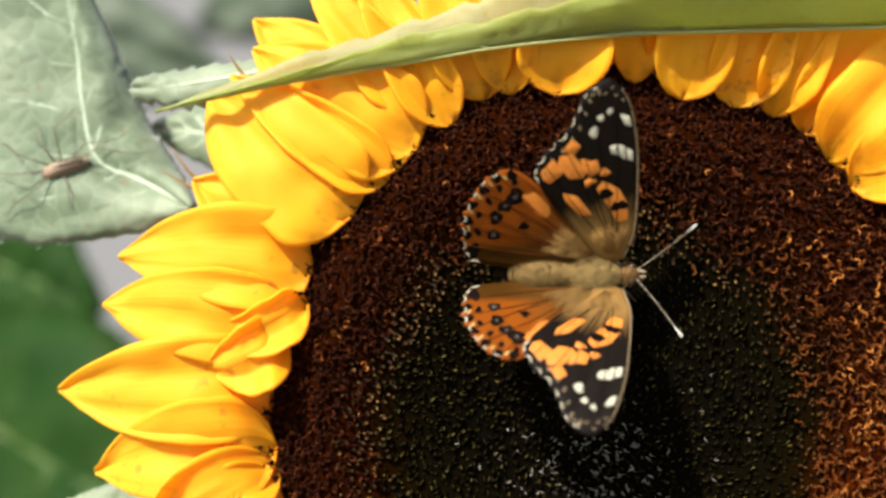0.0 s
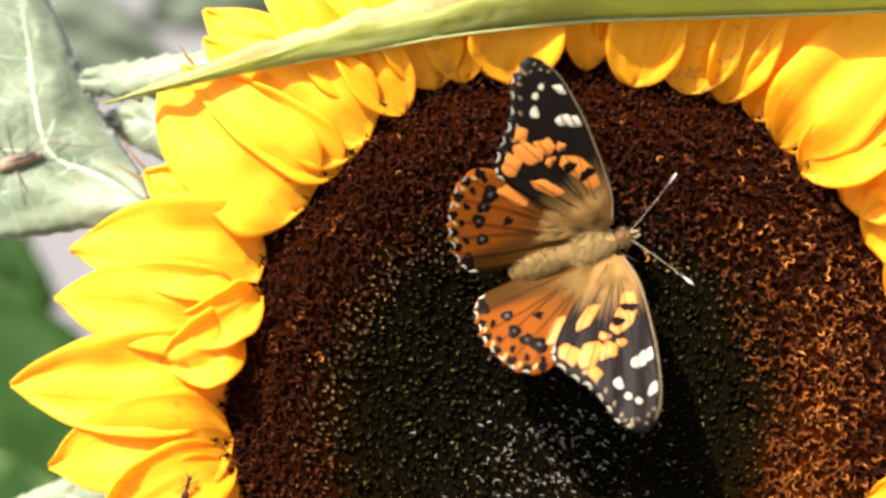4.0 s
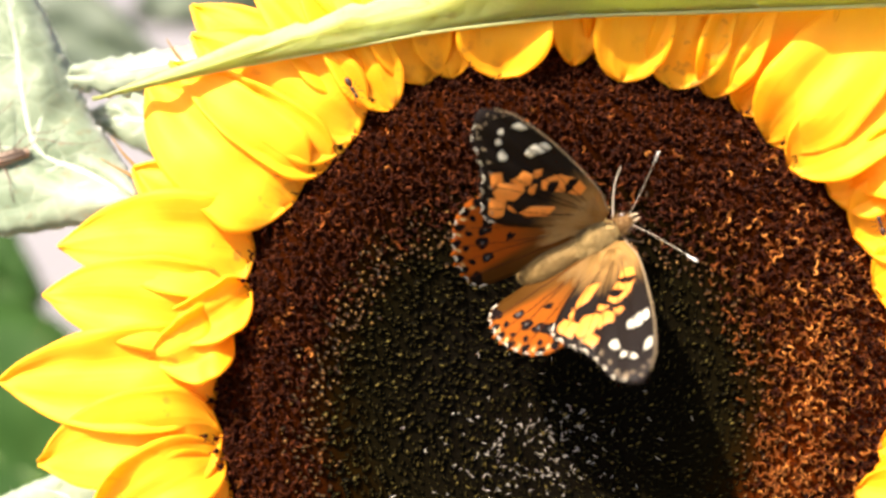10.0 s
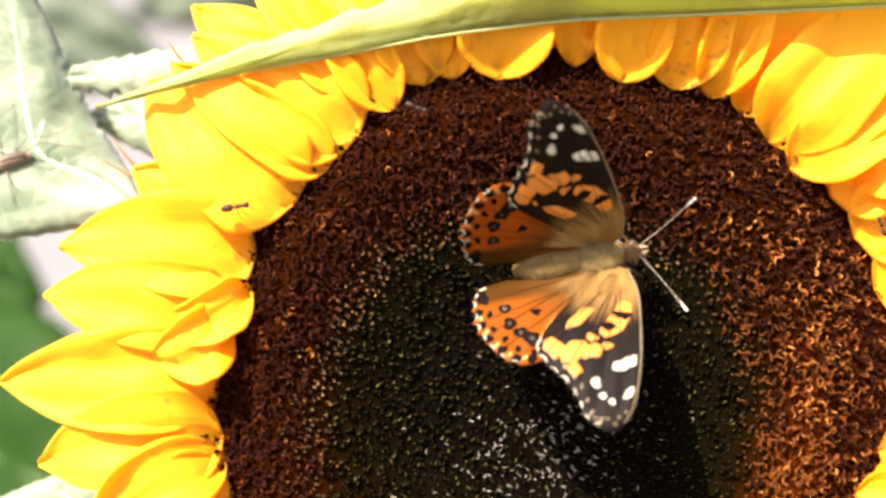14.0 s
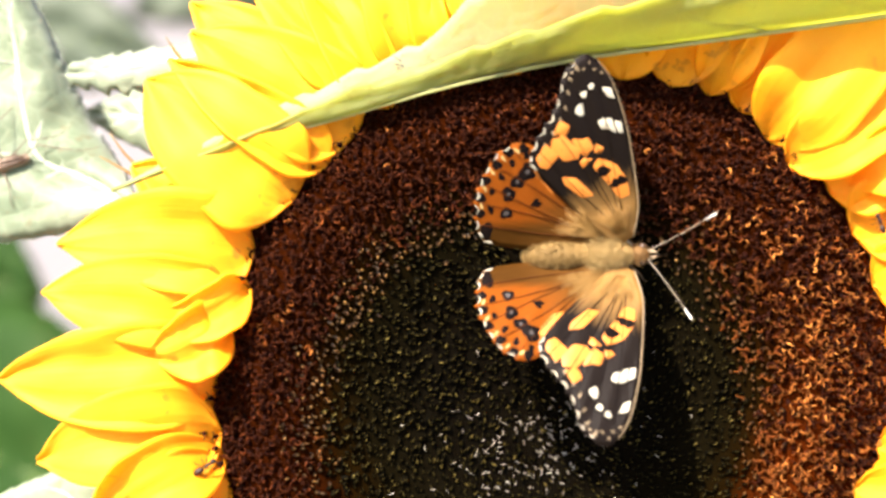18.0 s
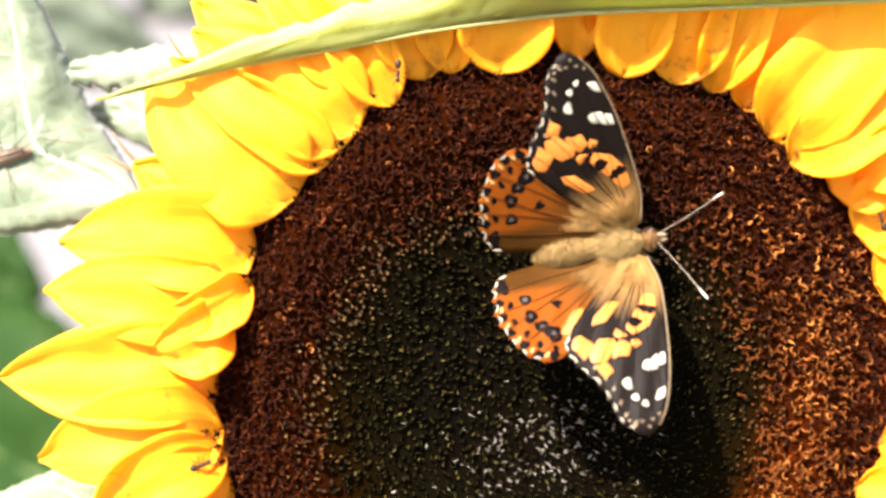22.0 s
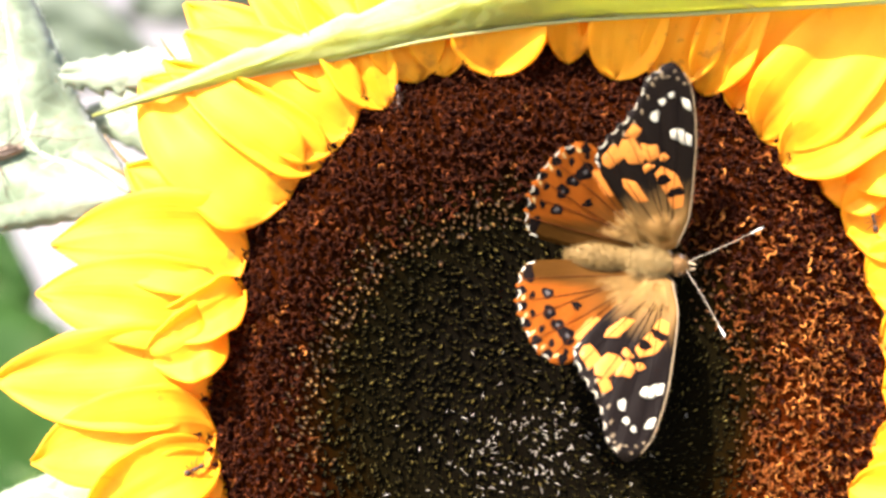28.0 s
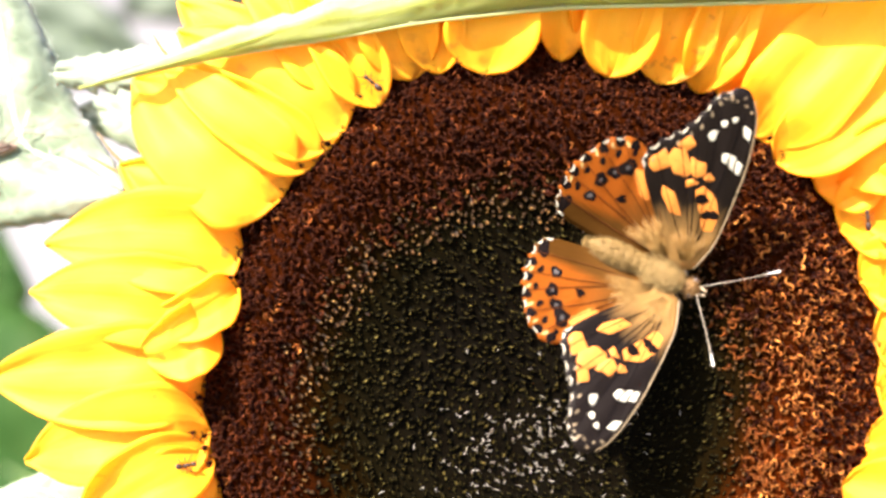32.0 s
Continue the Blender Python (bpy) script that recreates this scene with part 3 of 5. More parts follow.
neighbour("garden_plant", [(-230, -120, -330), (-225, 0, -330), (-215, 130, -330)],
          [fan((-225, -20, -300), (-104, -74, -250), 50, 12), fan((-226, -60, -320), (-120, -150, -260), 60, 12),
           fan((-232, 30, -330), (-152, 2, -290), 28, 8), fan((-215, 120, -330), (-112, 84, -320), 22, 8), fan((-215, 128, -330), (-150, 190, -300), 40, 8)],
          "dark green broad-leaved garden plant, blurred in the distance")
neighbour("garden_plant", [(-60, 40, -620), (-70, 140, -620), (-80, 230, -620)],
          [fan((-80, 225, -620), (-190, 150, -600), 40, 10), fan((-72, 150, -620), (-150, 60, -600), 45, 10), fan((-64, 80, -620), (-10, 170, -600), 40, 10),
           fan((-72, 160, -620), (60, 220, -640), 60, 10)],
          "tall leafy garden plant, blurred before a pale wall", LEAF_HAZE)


# ---- the butterfly ----
def wing_material(name, ground_c, base_c, base_r, tail_c=None, tail_y=0.0, gloss=0.04, share=0.4, gain=1.0):
    m = Mat(name, 0.5, gloss)
    vec = m.coords("Object")
    xyz = m.split(vec)
    ln = m.node("VectorMath")
    ln.operation = "LENGTH"
    m.link(vec, ln.inputs[0])
    ang = m.math("ARCTAN2", xyz[1], xyz[0])
    comb = m.node("CombineXYZ")
    m.link(m.math("MULTIPLY", ang, 34.0), comb.inputs[0])
    m.link(m.math("MULTIPLY", ln.outputs["Value"], 160.0), comb.inputs[1])
    streak = m.noise(comb.outputs[0], 1.0, 5)
    reach = m.math("ADD", m.math("MULTIPLY", ln.outputs["Value"], 1000.0), m.math("MULTIPLY", m.math("SUBTRACT", streak, 0.5), 7.0))
    near = m.ramp(m.math("DIVIDE", reach, base_r * 2), [(0.30, (1, 1, 1)), (0.62, (0, 0, 0))])
    grain = m.noise(vec, 2600, 2)
    c = m.mix(m.math("MULTIPLY", grain, 0.5), ground_c, tuple(x * 1.7 + 0.001 for x in ground_c))
    tan = m.mix(streak, tuple(x * 0.6 for x in base_c), tuple(min(1, x * 1.25) for x in base_c))
    if tail_c:
        band = m.ramp(m.math("ADD", m.math("MULTIPLY", m.math("ABSOLUTE", xyz[1]), 1000.0 / (tail_y * 2)), m.math("MULTIPLY", streak, 0.12)),
                      [(0.42, (1, 1, 1)), (0.62, (0, 0, 0))])
        c = m.mix(band, c, m.mix(streak, tuple(x * 0.6 for x in tail_c), tail_c))
    c = m.mix(near, c, tan)
    m.colour(c).bump(m.math("ADD", streak, m.math("MULTIPLY", grain, 0.4)), 0.4, 0.0003)
    return m.thin(share, m.mix(1.0, c, (gain, gain, gain), "MULTIPLY")).m


def scale_material(name, a, b, share=0.12, gloss=0.08):
    m = plain(name, a, b, 2500, 0.5, gloss, 0.2, 0.0001)
    return m.thin(share, tuple(0.5 * (x + y) for x, y in zip(a, b))).m


FOREWING = wing_material("forewing_scales", (0.007, 0.0042, 0.0028), (0.34, 0.185, 0.055), 9.0, gloss=0.12)
HINDWING = wing_material("hindwing_scales", (0.23, 0.062, 0.006), (0.15, 0.064, 0.013), 10.5, (0.095, 0.038, 0.006), 3.6, share=0.5, gain=1.85)
ORANGE = scale_material("orange_scales", (0.60, 0.165, 0.016), (0.70, 0.25, 0.045), 0.25, 0.3)
WHITE = scale_material("white_scales", (0.46, 0.42, 0.30), (0.6, 0.56, 0.44), 0.25)
FRINGE = scale_material("fringe_scales", (0.42, 0.36, 0.25), (0.66, 0.60, 0.47))
BLACK = scale_material("black_scales", (0.003, 0.002, 0.002), (0.008, 0.005, 0.004), 0.05, 0.02)
HEAD_FUR = plain("head_fur", (0.07, 0.03, 0.008), (0.20, 0.11, 0.035), 1600, 0.7, 0.2, 0.6, 0.0004).m
PALP = plain("palp_scales", (0.16, 0.11, 0.06), (0.3, 0.23, 0.14), 2000, 0.6).m
COSTA = plain("wing_edge_brown", (0.11, 0.07, 0.032), (0.25, 0.19, 0.11), 2000, 0.6).m
GOLD_HAIR = plain("golden_hair", (0.225, 0.118, 0.029), (0.35, 0.20, 0.058), 1600, 0.5, 0.3).m
CREAM = scale_material("cream_scales", (0.42, 0.26, 0.07), (0.55, 0.42, 0.17))
LEG = plain("brown_leg", (0.05, 0.03, 0.015), (0.14, 0.09, 0.05), 2000, 0.5).m
VEIN_BROWN = scale_material("vein_scales", (0.05, 0.012, 0.002), (0.08, 0.02, 0.003))
BLUE = scale_material("grey_blue_scales", (0.035, 0.030, 0.028), (0.07, 0.062, 0.056), 0.05, 0.02)
FUR = plain("golden_fur", (0.27, 0.17, 0.058), (0.40, 0.275, 0.105), 1600, 0.7, 0.2, 0.8, 0.0006).m
ABDOMEN = plain("abdomen_fur", (0.135, 0.08, 0.023), (0.21, 0.132, 0.043), 1300, 0.65, 0.2, 0.7, 0.0005).m
CHITIN = plain("pale_leg", (0.24, 0.19, 0.13), (0.42, 0.36, 0.28), 2000, 0.5).m
INSECT_EYE = plain("insect_eye", (0.02, 0.012, 0.01), (0.06, 0.035, 0.02), 3000, 0.25, 0.5).m
TIP = plain("antenna_tip", (0.6, 0.57, 0.5), (0.75, 0.72, 0.66), 2000, 0.6).m

fly = new("butterfly")
tagged(fly, "orange, black and white butterfly with spread wings on the sunflower disc", "butterfly")


def camber(x, y):
    return 0.7 * math.sin(math.pi * min(1, abs(y) / 27)) + 0.10 * math.sin(x * 1.9 + abs(y) * 0.5) * min(1, abs(y) / 8)


def margin(outline, scallop, first, last, lobes):
    """A wing's outline with shallow uneven bays between the shares first and last."""
    line = np.asarray(spline(outline + outline[:1], 260))[:-1]
    n, mid = len(line), np.mean(line, 0)
    done = []
    for k, p in enumerate(line):
        sh = (k / n - first) / (last - first)
        q = line[(k + 1) % n] - line[k - 1]
        inward = np.array([-q[1], q[0]]) / np.linalg.norm(q)
        if inward @ (mid - p) < 0:
            inward = -inward
        deep = scallop * abs(math.sin(math.pi * lobes * sh)) * (0.75 + 0.4 * math.sin(9.0 * sh + lobes)) if 0 < sh < 1 else 0.0
        done.append(p + inward * deep)
    return done


def wing_mesh(name, line, centre, side):
    """A wing in its own plane from its outline: hinge at the origin, x forwards, y out."""
    cx, cy = centre
    rings = 9
    verts, faces = [(cx, cy)], []
    n = len(line)
    for i in range(1, rings + 1):
        f = i / rings
        for k, p in enumerate(line):
            verts.append((cx + (p[0] - cx) * f, cy + (p[1] - cy) * f))
    for k in range(n):
        faces.append((0, 1 + k, 1 + (k + 1) % n))
    for i in range(rings - 1):
        for k in range(n):
            a, b = 1 + i * n + k, 1 + i * n + (k + 1) % n
            faces.append((a, a + n, b + n, b))
    top = [(x, side * y, camber(x, y)) for x, y in verts]
    low = [(x, side * y, camber(x, y) - 0.09) for x, y in verts]
    o = len(verts)
    faces2 = [tuple(i + o for i in f[::-1]) for f in faces]
    edge = [1 + (rings - 1) * n + k for k in range(n)]
    rim = [(edge[k], o + edge[k], o + edge[(k + 1) % n], edge[(k + 1) % n]) for k in range(n)]
    allf = faces + faces2 + rim
    if side > 0:
        allf = [f[::-1] for f in allf]
    me = mesh_from(name, np.array(top + low) * MM, allf)
    return me


def mark(name, wing, side, x, y, rx, ry, turn, material, seed, lift=0.06, rough=0.14):
    """A coloured patch of scales that lies on a wing."""
    k = {"pale_fringe": 0.6, "white_fleck": 0.66, "white_spot": 0.84, "orange_patch": 1.1}.get(name, 0.95)
    rx, ry = rx * k, ry * k
    q = 0.62 if name == "orange_patch" else 0.95
    rng = random.Random(seed)
    n = 18
    c, s = math.cos(radians(turn)), math.sin(radians(turn))
    ph = [rng.uniform(0, 6.3) for _ in range(3)]
    verts = []
    for f in (0.0, 0.55, 1.0):
        for k in range(n if f else 1):
            a = 2 * math.pi * k / n
            e = 1 + rough * (math.sin(2 * a + ph[0]) * 0.6 + math.sin(3 * a + ph[1]) * 0.8 + math.sin(5 * a + ph[2]) * 0.4)
            px, py = f * rx * e * math.copysign(abs(math.cos(a)) ** q, math.cos(a)), f * ry * e * math.copysign(abs(math.sin(a)) ** q, math.sin(a))
            qx, qy = x + px * c - py * s, y + px * s + py * c
            verts.append((qx, side * qy, camber(qx, qy) + (lift if f < 1 else lift * (0.2 if lift < 0.08 else 0.75))))
    faces = [(0, 1 + k, 1 + (k + 1) % n) for k in range(n)] + [(1 + k, 1 + n + k, 1 + n + (k + 1) % n, 1 + (k + 1) % n) for k in range(n)]
    if side < 0:
        faces = [f[::-1] for f in faces]
    part(name, mesh_from(name, np.array(verts) * MM, faces), material, wing)


FORE_LINE = [(1.5, 1.1), (2.6, 4.9), (2.8, 8.9), (2.7, 13.4), (2.5, 17.0), (1.9, 21.1), (1.2, 23.8), (0.1, 25.8), (-1.2, 27.0), (-2.7, 26.8), (-4.0, 26.0),
             (-5.1, 24.6), (-5.7, 22.8), (-6.7, 21.0), (-7.9, 19.5), (-9.3, 18.0), (-10.5, 16.2), (-11.1, 14.4), (-10.6, 13.0), (-8.3, 9.6), (-5.4, 5.6), (-2.9, 2.4), (-0.8, 0.4)]
HIND_LINE = [(1.0, 0.6), (0.2, 4.0), (-3.6, 7.6), (-8.5, 12.4), (-11.4, 14.4), (-13.6, 14.6), (-15.7, 13.5), (-17.0, 11.4), (-18.2, 9.3), (-18.9, 7.1), (-18.8, 4.4),
             (-18.3, 2.2), (-16.9, 0.6), (-14.1, 0.0), (-9.5, -0.5), (-5.3, -0.4), (-1.0, -0.4)]
FORE_EDGE = margin(FORE_LINE, 0.62, 0.40, 0.80, 9)
HIND_EDGE = margin(HIND_LINE, 0.66, 0.30, 0.74, 9)


def fringe(wing, side, line, first, last, count):
    """White dashes in the bays of the wing's edge."""
    n, rng = len(line), random.Random(count)
    for k in range(count):
        f0 = first + (last - first) * (k + rng.uniform(0.10, 0.26)) / count
        f1 = first + (last - first) * (k + rng.uniform(0.68, 0.92)) / count
        wide = rng.uniform(0.16, 0.32)
        grid = []
        for f in np.linspace(f0, f1, 6):
            i = int(round(f * n)) % n
            p, q = line[i], line[(i + 2) % n] - line[i - 2]
            q /= np.linalg.norm(q)
            inward = np.array([-q[1], q[0]])
            dip = 0.0
            row = []
            for d in (dip, dip + wide * (1 - 0.7 * abs(2 * (f - f0) / (f1 - f0) - 1))):
                x, y = p + inward * d * (1 if inward @ (np.mean(line, 0) - p) > 0 else -1)
                row.append((x, side * y, camber(x, y) + 0.07))
            grid.append(row)
        part("pale_fringe", sheet("pale_fringe", grid, 0.05), FRINGE, wing)


def poly_mark(name, wing, side, pts, material, lift=0.06):
    """A patch of scales with straight sides and softened corners, on a wing."""
    p = np.asarray(pts, float)
    q = []
    for i in range(len(p)):
        a, b, c = p[i - 1], p[i], p[(i + 1) % len(p)]
        q += [b + (a - b) * 0.13, b * 0.94 + (a + c) * 0.03, b + (c - b) * 0.13]
    q = np.array(q)
    mid = q.mean(0)
    q = mid + (q - mid) * (1.0 if name == "orange_patch" else 1.0)
    n = len(q)
    ring = [mid] + [mid + (x - mid) * 0.9 for x in q] + list(q)
    verts = [(x, side * y, camber(x, y) + (lift if i <= n else lift * 0.2)) for i, (x, y) in enumerate(ring)]
    faces = [(0, 1 + k, 1 + (k + 1) % n) for k in range(n)] + [(1 + k, 1 + n + k, 1 + n + (k + 1) % n, 1 + (k + 1) % n) for k in range(n)]
    if side < 0:
        faces = [f[::-1] for f in faces]
    part(name, mesh_from(name, np.array(verts) * MM, faces), material, wing)


FORE_ORANGE = (((-7.5, 17.3), (-6.1, 19.1), (-4.9, 18.1), (-5.6, 16.9)),
               ((-7.6, 16.8), (-6.1, 17.2), (-4.0, 14.5), (-4.5, 13.4), (-6.4, 13.5), (-7.9, 15.5)),
               ((-8.5, 16.4), (-7.0, 14.3), (-8.8, 12.8), (-9.8, 13.4), (-10.1, 14.6)),
               ((-5.0, 16.3), (-2.7, 16.1), (-2.2, 14.5), (-3.5, 13.6), (-4.3, 14.5)),
               ((-3.7, 13.5), (-2.6, 13.2), (-4.0, 12.0), (-4.4, 13.0)),
               ((-1.9, 15.1), (-0.8, 14.3), (-1.4, 13.7), (-2.3, 13.9)),
               ((-1.9, 13.1), (0.3, 12.0), (1.6, 9.6), (1.7, 7.2), (0.3, 6.8), (-0.9, 9.2), (-2.1, 10.9), (-2.7, 12.1)),
               ((-7.1, 11.4), (-5.2, 11.0), (-3.0, 8.0), (-4.7, 8.0), (-6.8, 10.2)))
FORE_WHITE = (((-0.0, 22.4), (1.2, 22.1), (1.5, 20.6), (0.6, 21.0)),
               ((-1.2, 18.0), (-0.3, 18.4), (0.1, 16.7), (-0.9, 17.0)),
               ((-0.2, 18.3), (0.8, 18.0), (1.1, 16.0), (0.3, 16.5)),
               ((1.0, 17.7), (1.9, 17.3), (2.0, 15.8), (1.3, 16.0)))


def fore_marks(w, side):
    for k, (x, y, rx, ry, a) in enumerate(((-3.3, 19.95, 0.75, 0.85, 0), (-2.5, 21.9, 0.46, 0.56, 0), (-1.35, 22.8, 0.46, 0.46, 0))):
        mark("white_spot", w, side, x, y, rx, ry, a, WHITE, k)
    for pts in FORE_WHITE:
        poly_mark("white_spot", w, side, pts, WHITE)
    for k, (x, y, rx, ry) in enumerate(((-3.6, 25.0, 0.4, 0.2), (-2.9, 25.7, 0.3, 0.3), (-2.0, 25.2, 0.42, 0.18), (-1.1, 25.9, 0.3, 0.22), (-0.6, 24.9, 0.36, 0.2), (0.3, 24.3, 0.26, 0.3))):
        mark("white_fleck", w, side, x, y, rx, ry, 10, COSTA, 20 + k)
    fringe(w, side, FORE_EDGE, 0.40, 0.80, 9)
    for k in range(8):
        x, y = FORE_EDGE[int((0.43 + 0.042 * k) * len(FORE_EDGE))]
        mark("pale_fleck", w, side, x + 0.75 + 0.06 * k, y - 0.55, 0.16, 0.42, 40 - 6 * k, COSTA, 300 + k)
    wing_hairs(w, side, (0.0, 0.8), (72, 128), 5.6, 240, 43)
    for pts in FORE_ORANGE:
        poly_mark("orange_patch", w, side, pts, ORANGE)
    wing_veins(w, side, (0.6, 1.5), ((-0.6, 24.0), (-3.6, 23.6), (-5.6, 20.6), (-7.2, 18.2), (-9.6, 15.6)), 0.07, BLACK)
    mark("black_spot", w, side, 0.45, 9.4, 1.15, 0.85, 20, BLACK, 80, 0.12)
    mark("black_spot", w, side, -1.4, 11.2, 1.0, 0.8, 20, BLACK, 81, 0.12)
    costa = spline(FORE_LINE[:8], 30)
    part("wing_edge", tube_mesh("wing_edge", [(x, side * y, camber(x, y)) for x, y in costa], [0.13, 0.10, 0.06], 6), COSTA, w, "brown leading edge")


def wing_veins(w, side, root, ends, thick, material):
    """Fine dark veins that run out from the wing's root."""
    for k, (x, y) in enumerate(ends):
        pts = []
        for f in np.linspace(0.18, 1, 12):
            px, py = root[0] + (x - root[0]) * f, root[1] + (y - root[1]) * f + 0.5 * math.sin(math.pi * f) * (1 if k % 2 else -0.6)
            pts.append((px, side * py, camber(px, py) + 0.085))
        part("vein", tube_mesh("vein", pts, [thick, thick * 0.7], 5), material, w)


def wing_hairs(w, side, root, spread, reach, count, seed):
    """Long golden hairs that lie on the wing's root."""
    rng, pieces = random.Random(seed), []
    for _ in range(count):
        a = radians(rng.uniform(*spread))
        c, s = math.cos(a), math.sin(a)
        r0, ln = rng.uniform(1.2, reach * 0.55), reach * rng.uniform(0.3, 0.6)
        h, bow = rng.uniform(0.05, 0.35), rng.gauss(0, 0.3)
        pts = []
        for f in (0, 0.5, 1):
            x, y = root[0] + c * (r0 + ln * f) - s * bow * f * f, root[1] + s * (r0 + ln * f) + c * bow * f * f
            pts.append((x, side * y, camber(x, y) + 0.05 + h * math.sin(math.pi * (0.15 + 0.8 * f))))
        pieces.append(tube(pts, [0.034, 0.028, 0.01], 3))
    v, f = joined(pieces)
    ob = part("wing_hair", mesh_from("wing_hair", v * MM, f), GOLD_HAIR, w, "long golden hairs on the wing root")
    ob["kind"] = "stuff"


def hind_marks(w, side):
    wing_hairs(w, side, (0.3, 0.8), (130, 172), 7.6, 260, 41)
    wing_veins(w, side, (-0.5, 1.0), ((-18.2, 3.4), (-18.0, 6.4), (-17.2, 9.0), (-15.6, 11.4), (-13.4, 13.4), (-10.2, 13.0)), 0.07, VEIN_BROWN)
    for k, (x, y, r) in enumerate(((-14.3, 4.9, 0.72), (-14.06, 7.6, 0.82), (-12.9, 9.3, 0.80), (-11.6, 10.7, 1.05))):
        mark("eyespot", w, side, x, y, r * 1.2, r * 1.28, 0, BLACK, 100 + k)
        mark("eyespot_centre", w, side, x, y, r * (0.55 if k == 0 else 0.3), r * (0.5 if k == 0 else 0.34), 0, BLUE, 110 + k, 0.10)
    for k, (x, y) in enumerate(((-16.4, 5.4), (-16.3, 8.0), (-15.1, 10.1), (-13.7, 11.9), (-11.8, 13.0))):
        mark("black_spot", w, side, x, y, 0.42, 0.66, 20, BLACK, 120 + k)
    for k, (x, y) in enumerate(((-17.9, 4.9), (-17.8, 7.1), (-17.2, 9.5), (-15.8, 11.7), (-14.2, 13.4), (-12.2, 13.9))):
        mark("black_spot", w, side, x, y, 0.72, 0.78, 30, BLACK, 130 + k)
    fringe(w, side, HIND_EDGE, 0.30, 0.74, 9)
    for k, (x, y) in enumerate(((-17.7, 6.0), (-17.3, 8.4), (-16.3, 10.7), (-14.9, 12.6), (-13.1, 13.6))):
        mark("yellow_crescent", w, side, x, y, 0.17, 0.5, 20 + 8 * k, CREAM, 140 + k, 0.09)
    mark("dark_patch", w, side, -16.9, 2.4, 0.9, 1.3, 0, BLACK, 150)
    mark("dark_patch", w, side, -10.3, 6.3, 0.8, 0.55, 40, BLACK, 151, 0.05, 0.3)
    mark("orange_patch", w, side, -8.6, 9.6, 2.0, 1.0, -52, ORANGE, 152)


WINGS, FEELERS = {}, {}
for tag, side in (("U", 1), ("L", -1)):
    w = part("hindwing", wing_mesh("hindwing", HIND_EDGE, (-9.5, 5.8), side), HINDWING, fly, "orange hindwing with black eyespots and pale scalloped edge")
    hind_marks(w, side)
    WINGS["H" + tag] = w
    w = part("forewing", wing_mesh("forewing", FORE_EDGE, (-2.6, 12.5), side), FOREWING, fly, "black-tipped orange forewing with white spots")
    fore_marks(w, side)
    WINGS["F" + tag] = w


def hairy(name, centre, size, count, length, material, seed, back=-0.8, thick=0.03):
    rng, pieces = random.Random(seed), []
    for _ in range(count):
        a, b = rng.uniform(0, 2 * math.pi), rng.uniform(-1, 1)
        s = math.sqrt(1 - b * b)
        d = np.array([b, s * math.cos(a), s * math.sin(a)])
        if d[2] < -0.3:
            continue
        p = np.array(centre) + d * np.array(size) * 0.97
        out = d + np.array([back, 0, 0]) + np.array([rng.uniform(-0.4, 0.4) for _ in range(3)])
        out /= np.linalg.norm(out)
        ln = length * rng.uniform(0.5, 1.2)
        pieces.append(tube([p, p + out * ln * 0.6, p + out * ln], [thick, thick * 0.75, thick * 0.2], 3))
    v, f = joined(pieces)
    return mesh_from(name, v * MM, f)


